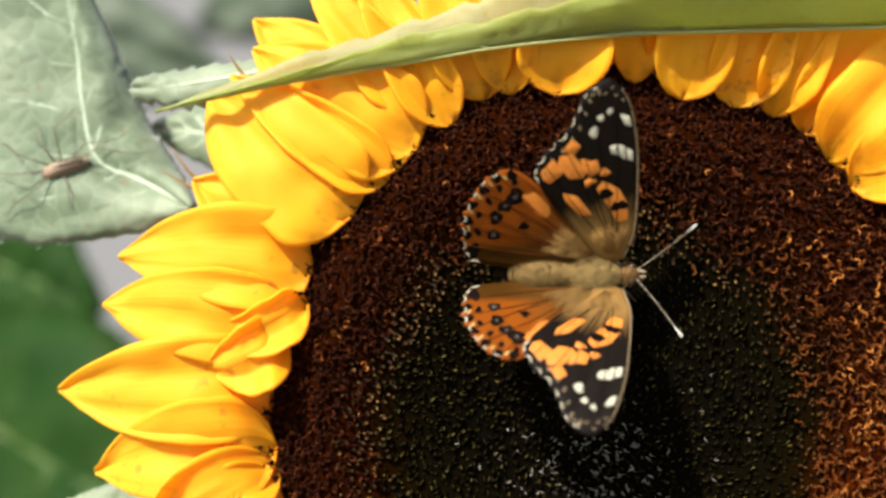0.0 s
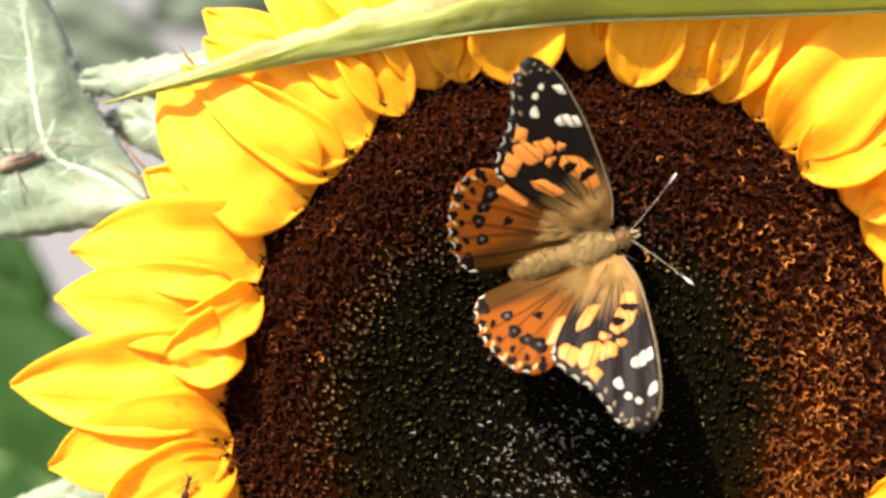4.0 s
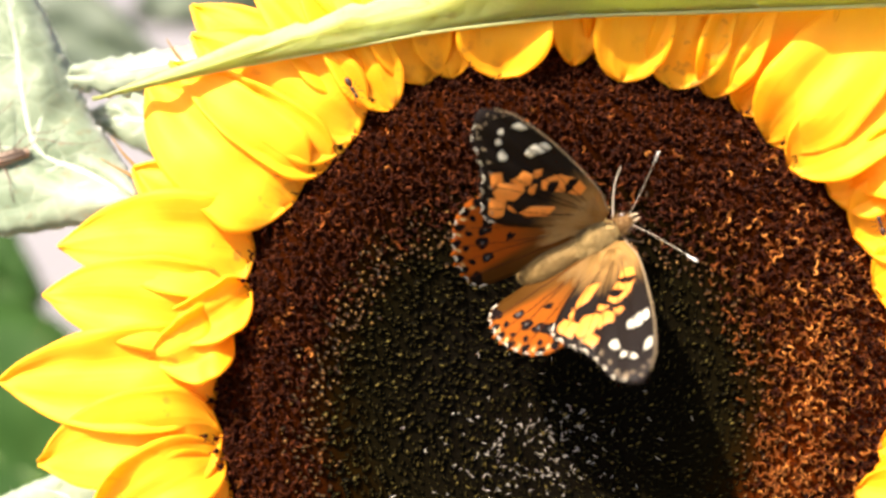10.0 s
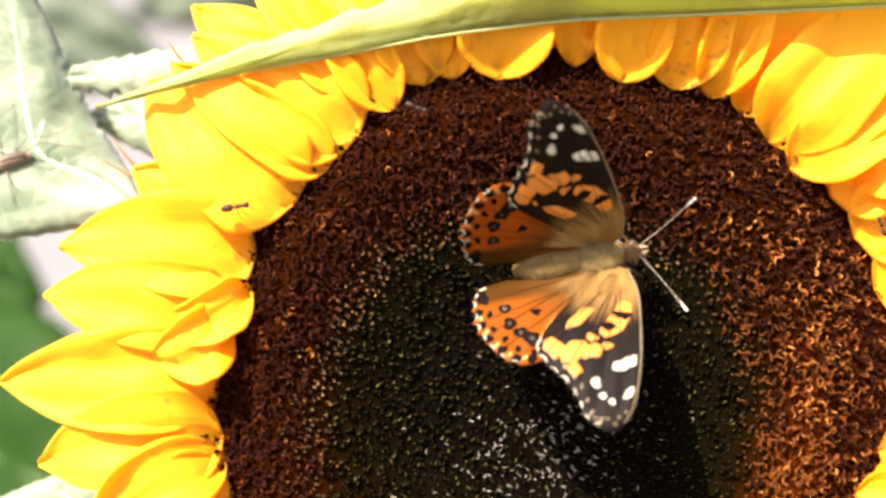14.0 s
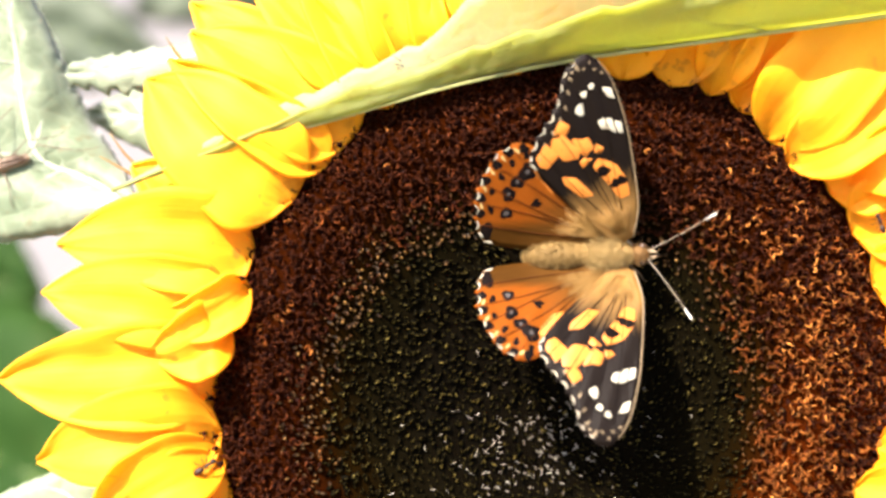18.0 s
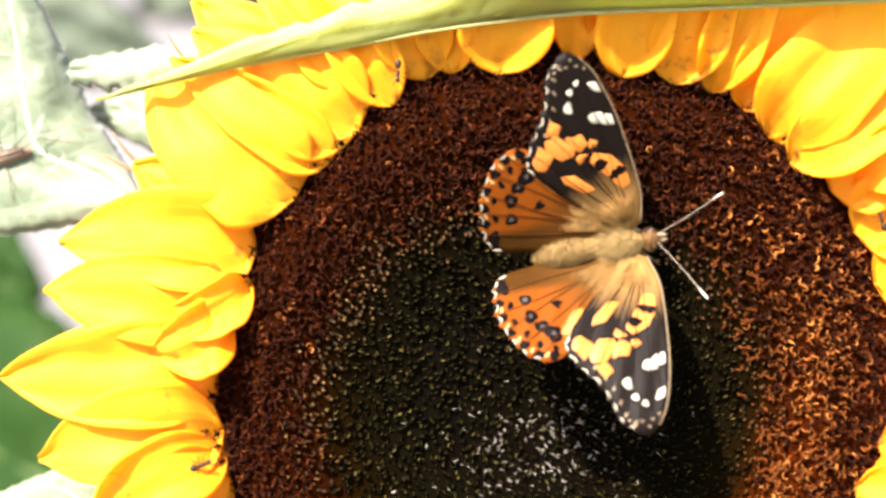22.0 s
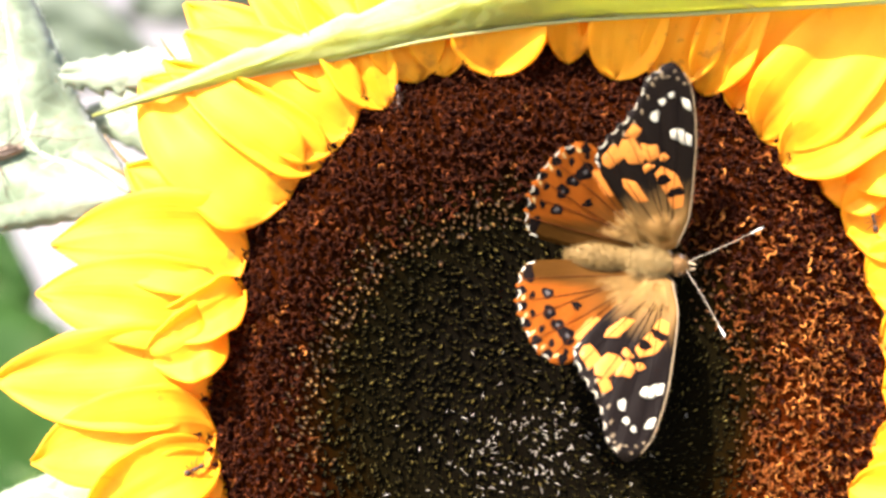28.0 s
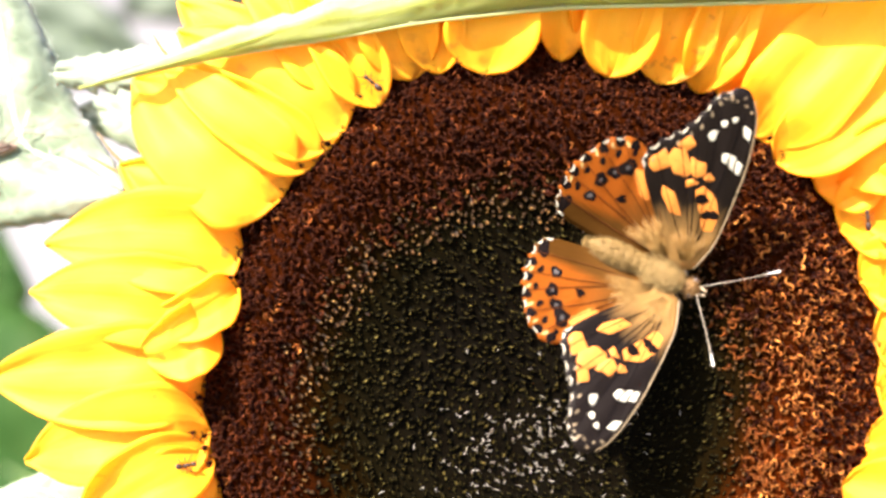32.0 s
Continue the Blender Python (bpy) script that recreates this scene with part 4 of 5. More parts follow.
def body():
    v, f = blob((0.6, 0, 0.2), (3.6, 2.0, 2.0), 12, 18)
    th = part("thorax", mesh_from("thorax", v * MM, f), FUR, fly, "golden hairy thorax")
    h = part("fur", hairy("fur", (0.6, 0, 0.2), (3.6, 2.0, 2.0), 2600, 0.9, FUR, 3, -1.3), FUR, th)
    h["kind"] = "stuff"
    wide = part("fur", hairy("fur", (0.2, 0, 0.9), (3.2, 2.5, 1.2), 1300, 1.15, FUR, 8, -1.6), FUR, th)
    wide["kind"] = "stuff"
    pts = [(-2.4, 0, 0.1), (-5, 0, 0.2), (-7.6, 0, 0.0), (-9.6, 0, -0.3), (-11.0, 0, -0.7)]
    line = spline(pts, 46)
    rad = [(1.5 + 0.58 * math.sin(math.pi * min(1, i / 38))) * (1 - (max(0, i - 22) / 23.5) ** 2.4) ** 0.6 + 0.03 * math.sin(i * 2 * math.pi / 5.5) for i in range(46)]
    tv, tf = tube(line, rad, 14)
    ab = part("abdomen", mesh_from("abdomen", tv * MM, tf), ABDOMEN, fly, "tan banded abdomen")
    fh = part("fur", hairy("fur", (-6.4, 0, 0), (4.9, 2.25, 2.25), 3600, 0.55, ABDOMEN, 5, -1.7), ABDOMEN, ab)
    fh["kind"] = "stuff"
    v, f = blob((4.9, 0, 0.3), (1.35, 1.35, 1.15), 10, 14)
    hd = part("head", mesh_from("head", v * MM, f), HEAD_FUR, fly, "small brown hairy head")
    hf = part("fur", hairy("fur", (4.8, 0, 0.3), (1.35, 1.3, 1.15), 600, 0.6, HEAD_FUR, 9), HEAD_FUR, hd)
    hf["kind"] = "stuff"
    for s in (-1, 1):
        v, f = blob((5.2, s * 1.05, 0.4), (0.7, 0.55, 0.7), 8, 12)
        part("eye", mesh_from("eye", v * MM, f), INSECT_EYE, hd)
        part("palp", tube_mesh("palp", [(5.6, s * 0.3, 0.1), (6.6, s * 0.4, 0.4), (7.2, s * 0.25, 0.8)], [0.34, 0.28, 0.12], 7, 8), PALP, hd, "pale pointed palp")
        a0, a1, a2 = (0, 0, 0), (2.7, s * 3.3, 3.6), (5.3, s * 7.0, 7.8)
        FEELERS[s] = an = part("antenna", tube_mesh("antenna", [a0, a1, a2], [0.045, 0.038, 0.042], 6, 22), CHITIN, fly, "thin pale banded antenna")
        an.matrix_basis = pose(0.0057, s * 0.00045, 0.001)
        e = np.array(a2) - np.array(a1)
        e /= np.linalg.norm(e)
        cl = [tuple(np.array(a2) + e * k) for k in (-1.6, -0.6, 0.1, 0.45)]
        part("club", tube_mesh("club", cl, [0.045, 0.10, 0.13, 0.045], 8, 10), TIP, an, "white-tipped antenna club")
        for k, (x, fx, fy) in enumerate(((3.2, 6.0, 3.4), (1.2, 1.2, 4.4), (-1.0, -3.6, 3.8))):
            if s == 1 and k == 0:
                FEELERS["foreleg"] = part("leg", tube_mesh("leg", [(0, 0, 0), (1.2, 2.4, 0.9), (2.6, 4.4, 1.5), (4.2, 5.8, 1.7)], [0.17, 0.12, 0.09, 0.05], 6, 14), CHITIN, fly, "pale raised foreleg")
                FEELERS["foreleg"].matrix_basis = pose(0.0040, 0.0012, -0.0002)
                continue
            part("leg", tube_mesh("leg", [(x, s * 1.1, -1.0), ((x + fx) / 2 + 0.3, s * (fy * 0.62 + 0.6), -0.2), (fx, s * fy, -3.4), (fx + 0.7, s * (fy + 0.5), -4.0)], [0.2, 0.14, 0.1, 0.06], 6, 14), LEG, fly)


body()


# ---- small animals ----
ANT = plain("ant_shell", (0.012, 0.005, 0.003), (0.04, 0.016, 0.007), 3000, 0.5, 0.25, 0.2, 0.0001).m
SPIDER = plain("harvestman_shell", (0.13, 0.085, 0.055), (0.40, 0.29, 0.20), 700, 0.6, 0.3, 0.5, 0.0004).m
SPIDER_BAND = plain("harvestman_band", (0.035, 0.022, 0.014), (0.10, 0.065, 0.04), 900, 0.6, 0.3, 0.4, 0.0003).m
SPIDER_LEG = plain("harvestman_leg", (0.075, 0.055, 0.038), (0.17, 0.125, 0.085), 900, 0.6).m


def ant(size, label):
    thing = new("ant")
    tagged(thing, label, "ant", "ants on the flower")
    for name, c, s in (("head", (2.1, 0, 0.9), (0.75, 0.62, 0.5)), ("thorax", (0.6, 0, 1.0), (1.1, 0.45, 0.45)), ("abdomen", (-1.7, 0, 0.95), (1.35, 0.85, 0.75))):
        v, f = blob(c, s, 7, 9)
        part(name, mesh_from(name, v * size * MM, f), ANT, thing)
    for s in (-1, 1):
        part("antenna", tube_mesh("antenna", [(2.5 * size, s * 0.3 * size, 1.1 * size), (3.1 * size, s * 0.9 * size, 1.6 * size), (3.9 * size, s * 1.2 * size, 1.0 * size)], [0.08 * size] * 2, 4, 6), ANT, thing)
        for x, fx in ((1.0, 2.0), (0.5, 0.4), (0.1, -1.5)):
            part("leg", tube_mesh("leg", [(x * size, s * 0.3 * size, 0.9 * size), ((x + fx) * 0.5 * size, s * 1.3 * size, 1.5 * size), (fx * size, s * 2.2 * size, 0.0)], [0.11 * size, 0.06 * size], 4, 7), ANT, thing)
    return thing


low_ant = ant(0.62, "small dark brown ant walking on a yellow petal")
left_ant = ant(0.68, "small dark brown ant walking on a yellow petal")
high_ant = ant(0.56, "small dark brown ant between the upper rays")
# an ant shape put in for a still cluster of dark specks
rim_specks = ant(0.5, "ant shape standing for a cluster of dark specks on a petal by the disc rim")


def harvestman():
    thing = new("harvestman")
    tagged(thing, "brown long-legged harvestman resting on a green leaf", "spider")
    line = spline([(-4.0, 0, 0.7), (-2.6, 0, 1.1), (-0.5, 0, 1.35), (1.8, 0, 1.2), (3.4, 0, 0.8)], 26)
    part("body", tube_mesh("body", line, [(0.30 + 0.80 * math.sin(math.pi * (0.10 + 0.82 * i / 25)) ** 0.8) * (1.05 - 0.25 * i / 25) + 0.05 * (i % 3) for i in range(26)], 14), SPIDER, thing, "ridged straw-brown body")
    for s in (-1, 0, 1):
        band = [(x, s * (0.62 - 0.02 * abs(x) ** 2), z + (0.80 if s else 1.10) - 0.03 * x * x) for x, y, z in spline([(-2.8, 0, 1.1), (-0.5, 0, 1.35), (1.8, 0, 1.2), (2.9, 0, 0.95)], 12)]
        part("stripe", tube_mesh("stripe", band, [0.10, 0.22, 0.24, 0.08], 6, 14), SPIDER_BAND, thing, "dark lengthwise stripe")
    # heading, reach and height of the knee of each leg
    for a, reach, knee in ((-6, 14.5, 4.2), (14, 10.5, 3.2), (68, 11.0, 4.5), (104, 10.0, 3.6), (140, 11.5, 4.0), (168, 12.5, 3.4), (206, 10.5, 3.0), (276, 7.5, 2.6)):
        c, sn = math.cos(radians(a)), math.sin(radians(a))
        hip = (-2.4 + 2.0 * (1 + c) * 0.6, 0.9 * sn)
        kx, ky = hip[0] + reach * 0.42 * math.cos(radians(a + 9)), hip[1] + reach * 0.42 * math.sin(radians(a + 9))
        tx, ty = hip[0] + reach * c, hip[1] + reach * sn
        jx, jy = kx + (tx - kx) * 0.58 + 0.6 * sn, ky + (ty - ky) * 0.58 - 0.6 * c
        leg = part("leg", tube_mesh("leg", [(hip[0], hip[1], 1.0), (kx, ky, knee)], [0.16, 0.10], 6, 8), SPIDER_LEG, thing)
        part("shin", tube_mesh("shin", [(kx, ky, knee), (jx, jy, 1.3), (tx, ty, 0.12)], [0.11, 0.075, 0.045], 6, 12), SPIDER_LEG, leg)
    return thing


spider = harvestman()


# ---- florets of the disc ----
def bud():
    """An unopened floret: a pointed ribbed bud."""
    verts, faces = [], []
    for r, z in ((0.62, -1.6), (0.6, -0.5), (0.30, 0.2), (0.10, 0.5)):
        for k in range(6):
            a = 2 * math.pi * k / 6
            e = r * (1.12 if k % 2 else 0.88)
            verts.append((e * math.cos(a), e * math.sin(a), z))
    verts.append((0, 0, 0.56))
    for i in range(3):
        for k in range(6):
            faces.append((i * 6 + k, i * 6 + (k + 1) % 6, (i + 1) * 6 + (k + 1) % 6, (i + 1) * 6 + k))
    faces += [(18 + k, 18 + (k + 1) % 6, 24) for k in range(6)]
    return np.array(verts), faces


def knob():
    """A floret about to open, with a rounded pollen head."""
    v, f = bud()
    w, g = blob((0, 0, 0), (0.34, 0.34, 0.34), 5, 7)
    w = w[:, [1, 2, 0]] + np.array([0, 0, 0.8])
    return joined([(v, f), (w, g)])


def curled(seed):
    """An open floret: a short tube with two rolled-back stigma arms."""
    rng = random.Random(seed)
    pieces = [tube([(0, 0, -1.2), (0, 0, -0.5), (0.05, 0, 0.15)], [0.5, 0.55, 0.36], 6)]
    for s in (0, math.pi):
        w = s + rng.uniform(-0.6, 0.6)
        k, swirl = rng.uniform(0.7, 1.3), rng.choice((-1, 1)) * rng.uniform(0.3, 1.25)
        arm = []
        for i, (r, z) in enumerate(((0.1, 0.0), (0.35, 0.6), (0.72, 0.85), (1.05, 0.78), (1.2, 0.5))):
            q = w + swirl * (i / 4) ** 1.5
            arm.append((r * k * math.cos(q), r * k * math.sin(q), z))
        pieces.append(tube(arm, [0.15, 0.15, 0.10], 4, 7))
    return joined(pieces)


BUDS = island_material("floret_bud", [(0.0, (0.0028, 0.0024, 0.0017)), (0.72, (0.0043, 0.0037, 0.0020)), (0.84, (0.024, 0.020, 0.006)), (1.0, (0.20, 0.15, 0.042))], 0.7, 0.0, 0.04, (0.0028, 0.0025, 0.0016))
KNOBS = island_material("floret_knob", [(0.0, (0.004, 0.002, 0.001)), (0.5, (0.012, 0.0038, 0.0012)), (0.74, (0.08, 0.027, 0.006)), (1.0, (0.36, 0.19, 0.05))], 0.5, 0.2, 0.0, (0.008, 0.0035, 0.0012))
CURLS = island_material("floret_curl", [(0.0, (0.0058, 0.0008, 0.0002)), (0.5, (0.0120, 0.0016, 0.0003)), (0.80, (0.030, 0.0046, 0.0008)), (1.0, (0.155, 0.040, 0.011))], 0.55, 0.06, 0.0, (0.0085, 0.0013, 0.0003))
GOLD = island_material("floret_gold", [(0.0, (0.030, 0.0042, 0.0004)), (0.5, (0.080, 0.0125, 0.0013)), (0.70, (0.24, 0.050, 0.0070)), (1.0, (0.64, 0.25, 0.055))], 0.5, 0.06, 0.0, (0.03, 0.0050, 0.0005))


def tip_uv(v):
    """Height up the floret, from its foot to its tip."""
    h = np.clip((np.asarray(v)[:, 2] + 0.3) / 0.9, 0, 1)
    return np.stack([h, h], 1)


def florets():
    kinds = {"bud": [bud()], "knob": [knob()], "curl": [curled(k) for k in range(5)], "gold": [curled(k) for k in range(5, 10)]}
    mats = {"bud": BUDS, "knob": KNOBS, "curl": CURLS, "gold": GOLD}
    shared = {}
    for kind, shapes in kinds.items():
        for k, (v, f) in enumerate(shapes):
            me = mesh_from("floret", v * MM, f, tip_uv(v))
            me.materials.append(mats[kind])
            shared[kind, k] = me
    rng = random.Random(21)
    pile = {"bud": [], "knob": [], "curl": [], "gold": []}
    ups = {"bud": [], "knob": [], "curl": [], "gold": []}
    singles = 0
    total = 8600
    for i in range(total):
        a = i * 2.399963
        r = (46.95 + 2.4 * max(0.0, math.cos(a - 0.1))) * math.sqrt((i + 0.5) / total)
        u, v = r * math.cos(a) + rng.uniform(-0.55, 0.55), r * math.sin(a) + rng.uniform(-0.55, 0.55)
        edge = math.hypot(u + 0.8, v + 6.2) + 2.2 * noise.noise(Vector((math.cos(a) * 3, math.sin(a) * 3, 0))) + rng.gauss(0, 0.9)
        kind = "bud" if edge < 29.5 else "knob" if edge < 32.6 or (edge < 36 and rng.random() < 0.4) else "curl"
        # more gold florets to the lower right, painting in that side's brighter light
        sunlit = 0.5 + 0.55 * math.cos(a - radians(-46)) + 0.35 * noise.noise(Vector((u * 0.12, v * 0.12, 4)))
        if kind != "bud" and edge > 30.5 and rng.random() < max(0.02, sunlit - 0.33) * (1.25 - 0.6 * abs(r - 38) / 10):
            kind = "gold"
        size = {"bud": 0.47, "knob": 0.48, "curl": 0.61, "gold": 0.66}[kind] * rng.uniform(0.65, 1.3)
        n = disc_height(min(r, R_DISC)) + rng.uniform(-0.5, 0.35) + (0.2 if kind in ("curl", "gold") else 0.0)
        flat = (1.9, 0.5) if kind == "bud" else (1.3, 0.75) if kind == "knob" else (1.0, 1.0)
        lean = rng.uniform(0, 0.5 if kind in ("curl", "gold") else 0.4)
        out = rng.uniform(0, 2 * math.pi)
        slope = -1.4 * math.atan((disc_height(min(r + 0.5, R_DISC)) - disc_height(min(r, R_DISC) - 0.5)) / 1.0)
        k = rng.randrange(len(kinds[kind]))
        m = Matrix.Translation((u * MM, v * MM, n * MM)) @ Matrix.Rotation(max(-0.5, min(0.5, slope)), 4, Vector((-math.sin(a), math.cos(a), 0))) @ Matrix.Rotation(lean, 4, Vector((math.cos(out), math.sin(out), 0))) @ Matrix.Rotation(a + rng.gauss(0.7, 0.5) if kind == "bud" else rng.uniform(0, 6.28), 4, "Z")
        if singles < 300 and 20 < u < 44 and -20 < v < 34 and kind != "bud":
            ob = on_flower("floret", shared[kind, k], None)
            ob.matrix_basis = TO_FLOWER @ m @ Matrix.Diagonal((size * flat[0], size * flat[1], size, 1))
            singles += 1
        else:
            vv, ff = kinds[kind][k]
            rot = np.array(m.to_3x3())
            pile[kind].append((vv * size * np.array((flat[0], flat[1], 1.0)) @ rot.T + np.array(m.translation) / MM, ff))
            ups[kind].append(tip_uv(vv))
    # the outermost florets overlap the feet of the rays
    for u, v, n in FEET:
        r, a = math.hypot(u, v), math.atan2(v, u)
        if r > 50 or n < disc_height(min(r, R_DISC)) - 2.5:
            continue
        w, ff = kinds["curl"][rng.randrange(5)]
        m = Matrix.Rotation(rng.uniform(-0.1, 0.6), 3, Vector((-math.sin(a), math.cos(a), 0))) @ Matrix.Rotation(rng.uniform(0, 6.28), 3, "Z")
        place = np.array(((r - rng.uniform(0.3, 1.3)) * math.cos(a), (r - rng.uniform(0.3, 1.3)) * math.sin(a), n + rng.uniform(-0.9, -0.1)))
        pile["curl"].append((w * rng.uniform(0.45, 0.8) @ np.array(m).T + place, ff))
        ups["curl"].append(tip_uv(w))
    for kind, name, label in (("bud", "bud_layer", "greenish black unopened florets in the middle of the disc"), ("knob", "pollen_ring", "brown florets with pale pollen heads"),
                              ("curl", "open_layer", "red-brown open florets with curled stigmas"), ("gold", "ripe_layer", "brighter orange open florets, the light on that side put into their colour")):
        v, f = joined(pile[kind])
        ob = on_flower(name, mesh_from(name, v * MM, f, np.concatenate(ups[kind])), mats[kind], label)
        ob["kind"] = "stuff"


florets()


def glint_flake():
    """Shining pale flakes added in the bowl of the disc to stand for sun glints."""
    rng, pieces = random.Random(33), []
    for _ in range(190):
        u, v = rng.gauss(0.5, 7.0), rng.gauss(-9.0, 5.0)
        n = disc_height(min(math.hypot(u, v), R_DISC)) + rng.uniform(0.2, 0.6)
        a, ln, w = rng.uniform(0, math.pi), rng.uniform(0.2, 0.55), rng.uniform(0.03, 0.06)
        tilt = rng.gauss(0.35, 0.3)
        c, s = math.cos(a), math.sin(a)
        up = np.array([rng.gauss(0.1, 0.2), tilt, 1.0])
        d = np.array([c, s, 0.0])
        d -= up * (d @ up) / (up @ up)
        e = np.cross(up / np.linalg.norm(up), d)
        o = np.array([u, v, n])
        quad = [o - d * ln - e * w * 0.4, o - e * w, o + d * ln, o + e * w]
        low = [q - 0.05 * up for q in quad]
        pieces.append((np.array(quad + low), [(0, 1, 2, 3), (7, 6, 5, 4), (0, 4, 5, 1), (1, 5, 6, 2), (2, 6, 7, 3), (3, 7, 4, 0)]))
    v, f = joined(pieces)
    ob = on_flower("glint_flake", mesh_from("glint_flake", v * MM, f, smooth=False), plain("glint_white", (0.20, 0.175, 0.13), (0.40, 0.36, 0.29), 1500, 0.3, 0.5).m, "pale flakes added in the disc's hollow for the sun glints on its florets")
    ob["kind"] = "stuff"


glint_flake()


# ---- what moves ----
def motions():
    # the butterfly: place on the disc, turn, wing lifts, wing sweeps, pitch
    flight = [
        (0.0, -1.59, 18.97, 0.9, 28.8, 46.1, 1.3, 8.7, -3.8),
        (1.0, -0.7, 20.38, 6.0, 33.0, 53.8, 2.1, 10.0, -1.4),
        (2.0, 2.87, 20.35, 13.0, 13.6, 33.9, -1.2, 7.1, -5.3),
        (3.0, 3.72, 21.14, 16.4, 17.7, 33.4, 1.3, 7.0, -3.2),
        (6.0, 5.18, 20.09, 20.5, 31.9, 29.7, 11.6, 7.1, -0.9),
        (7.5, 5.16, 20.01, 22.7, 34.3, 47.5, 11.5, 8.6, -2.4),
        (8.0, 5.2, 20.47, 23.2, 29.6, 42.8, 12.6, 11.4, -0.5),
        (8.5, 5.25, 20.2, 24.7, 13.4, 35.6, 10.6, 10.0, -4.1),
        (9.0, 5.17, 21.02, 26.0, 30.0, 44.3, 12.8, 12.5, -3.1),
        (9.5, 6.0, 21.24, 29.7, 45.0, 51.9, 16.2, 10.2, 0.1),
        (10.0, 6.19, 21.18, 28.4, 36.6, 52.6, 15.6, 13.0, 0.3),
        (10.5, 6.6, 21.0, 28.1, 34.4, 54.9, 13.5, 9.6, -0.7),
        (11.0, 6.28, 21.06, 27.8, 34.6, 53.7, 12.2, 9.6, -1.3),
        (11.5, 5.95, 20.01, 20.7, 39.3, 55.6, 15.2, 15.2, 0.7),
        (12.0, 6.35, 20.05, 23.6, 23.9, 46.6, 9.5, 9.5, -2.2),
        (12.5, 6.85, 19.94, 24.4, 23.9, 48.0, 10.9, 8.8, -0.8),
        (13.0, 6.22, 18.63, 11.3, 33.4, 34.9, 11.6, 9.5, 0.9),
        (13.5, 6.51, 18.8, 10.0, 35.8, 42.2, 11.1, 9.7, -0.5),
        (14.0, 6.59, 18.94, 9.4, 42.0, 40.0, 12.8, 10.6, -1.6),
        (14.5, 7.26, 18.91, 5.8, 31.5, 31.7, 8.0, 6.9, -1.2),
        (16.5, 8.16, 18.98, -0.2, 24.1, 34.8, 5.7, 8.5, -4.3),
        (17.0, 7.71, 19.04, 2.1, 22.9, 32.5, 6.8, 8.0, -4.8),
        (17.5, 7.88, 18.87, 0.8, 24.1, 36.3, 5.7, 7.4, -4.4),
        (18.0, 7.98, 18.88, 0.6, 17.2, 29.6, 10.5, 8.1, -4.0),
        (18.5, 8.13, 19.14, 3.6, 20.2, 31.8, 8.5, 6.1, -2.9),
        (19.0, 8.19, 19.12, 5.0, 15.2, 29.9, 5.7, 7.1, -2.9),
        (19.5, 7.92, 19.14, 2.3, 12.4, 27.6, 8.1, 8.1, -3.0),
        (20.0, 7.87, 19.14, 3.3, 21.5, 35.2, 10.1, 10.1, -2.2),
        (20.5, 8.07, 19.32, 4.2, 11.1, 29.4, 8.1, 8.9, -3.3),
        (21.0, 9.18, 20.17, 8.2, 14.6, 30.4, 7.7, 7.2, -2.8),
        (21.5, 9.46, 20.08, 8.9, 22.1, 31.6, 10.6, 7.5, -3.1),
        (22.0, 9.14, 19.94, 9.3, 19.8, 30.3, 11.1, 7.1, -3.4),
        (22.5, 9.31, 19.87, 9.3, 16.3, 27.9, 9.5, 5.6, -3.2),
        (23.0, 9.76, 19.28, 7.8, 26.1, 32.2, 10.1, 5.8, -2.6),
        (23.5, 9.8, 19.62, 10.8, 28.7, 30.6, 11.4, 6.0, -1.7),
        (24.0, 10.16, 19.57, 9.8, 23.4, 29.3, 11.3, 6.9, -2.4),
        (24.5, 11.28, 19.44, 3.3, 27.3, 27.7, 11.4, 7.5, -1.3),
        (25.0, 13.26, 17.2, 9.2, 60.0, 23.3, 11.9, 5.0, -4.8),
        (27.5, 14.25, 17.71, -6.7, 26.5, 19.4, 8.3, 7.6, -8.8),
        (28.0, 14.19, 18.02, -6.3, 21.8, 20.5, 7.6, 7.8, -9.4),
        (28.5, 14.34, 18.26, -4.9, 20.7, 20.9, 7.5, 7.3, -8.9),
        (29.0, 14.69, 17.52, -8.6, 30.3, 23.4, 9.1, 7.0, -7.9),
        (29.5, 14.48, 17.12, -11.3, 23.0, 19.9, 7.1, 6.8, -8.9),
        (30.0, 15.11, 16.06, -15.7, 25.8, 18.7, 8.4, 6.6, -9.1),
        (30.5, 15.46, 16.25, -20.5, 27.2, 21.8, 8.5, 6.6, -10.5),
        (31.0, 15.74, 16.39, -22.6, 28.9, 19.1, 8.4, 6.5, -9.6),
        (31.5, 16.37, 15.93, -26.4, 27.0, 17.6, 8.4, 7.0, -10.5),
        (32.0, 17.0, 16.06, -24.0, 22.2, 21.0, 7.0, 8.1, -7.1),
    ]
    # quick flicks of the wings between those: seconds and the two lifts; place and turn glide on
    flicks = ((0.3, 28, 42), (0.5, 42, 54), (0.8, 25, 44), (1.2, 19, 40), (1.4, 42, 53), (1.7, 15, 36), (3.5, 19, 32), (5.5, 47, 36), (5.7, 54, 50), (6.2, 47, 38), (6.5, 28, 26), (6.8, 38, 36), (7.2, 30, 38),
              (8.2, 48, 56), (12.2, 39, 52), (12.7, 40, 52), (12.9, 36, 40), (17.6, 33, 36), (17.7, 50, 40), (17.8, 32, 34), (24.7, 30, 27), (24.9, 66, 20), (25.2, 47, 21), (25.5, 38, 21))
    cols = np.array(flight)
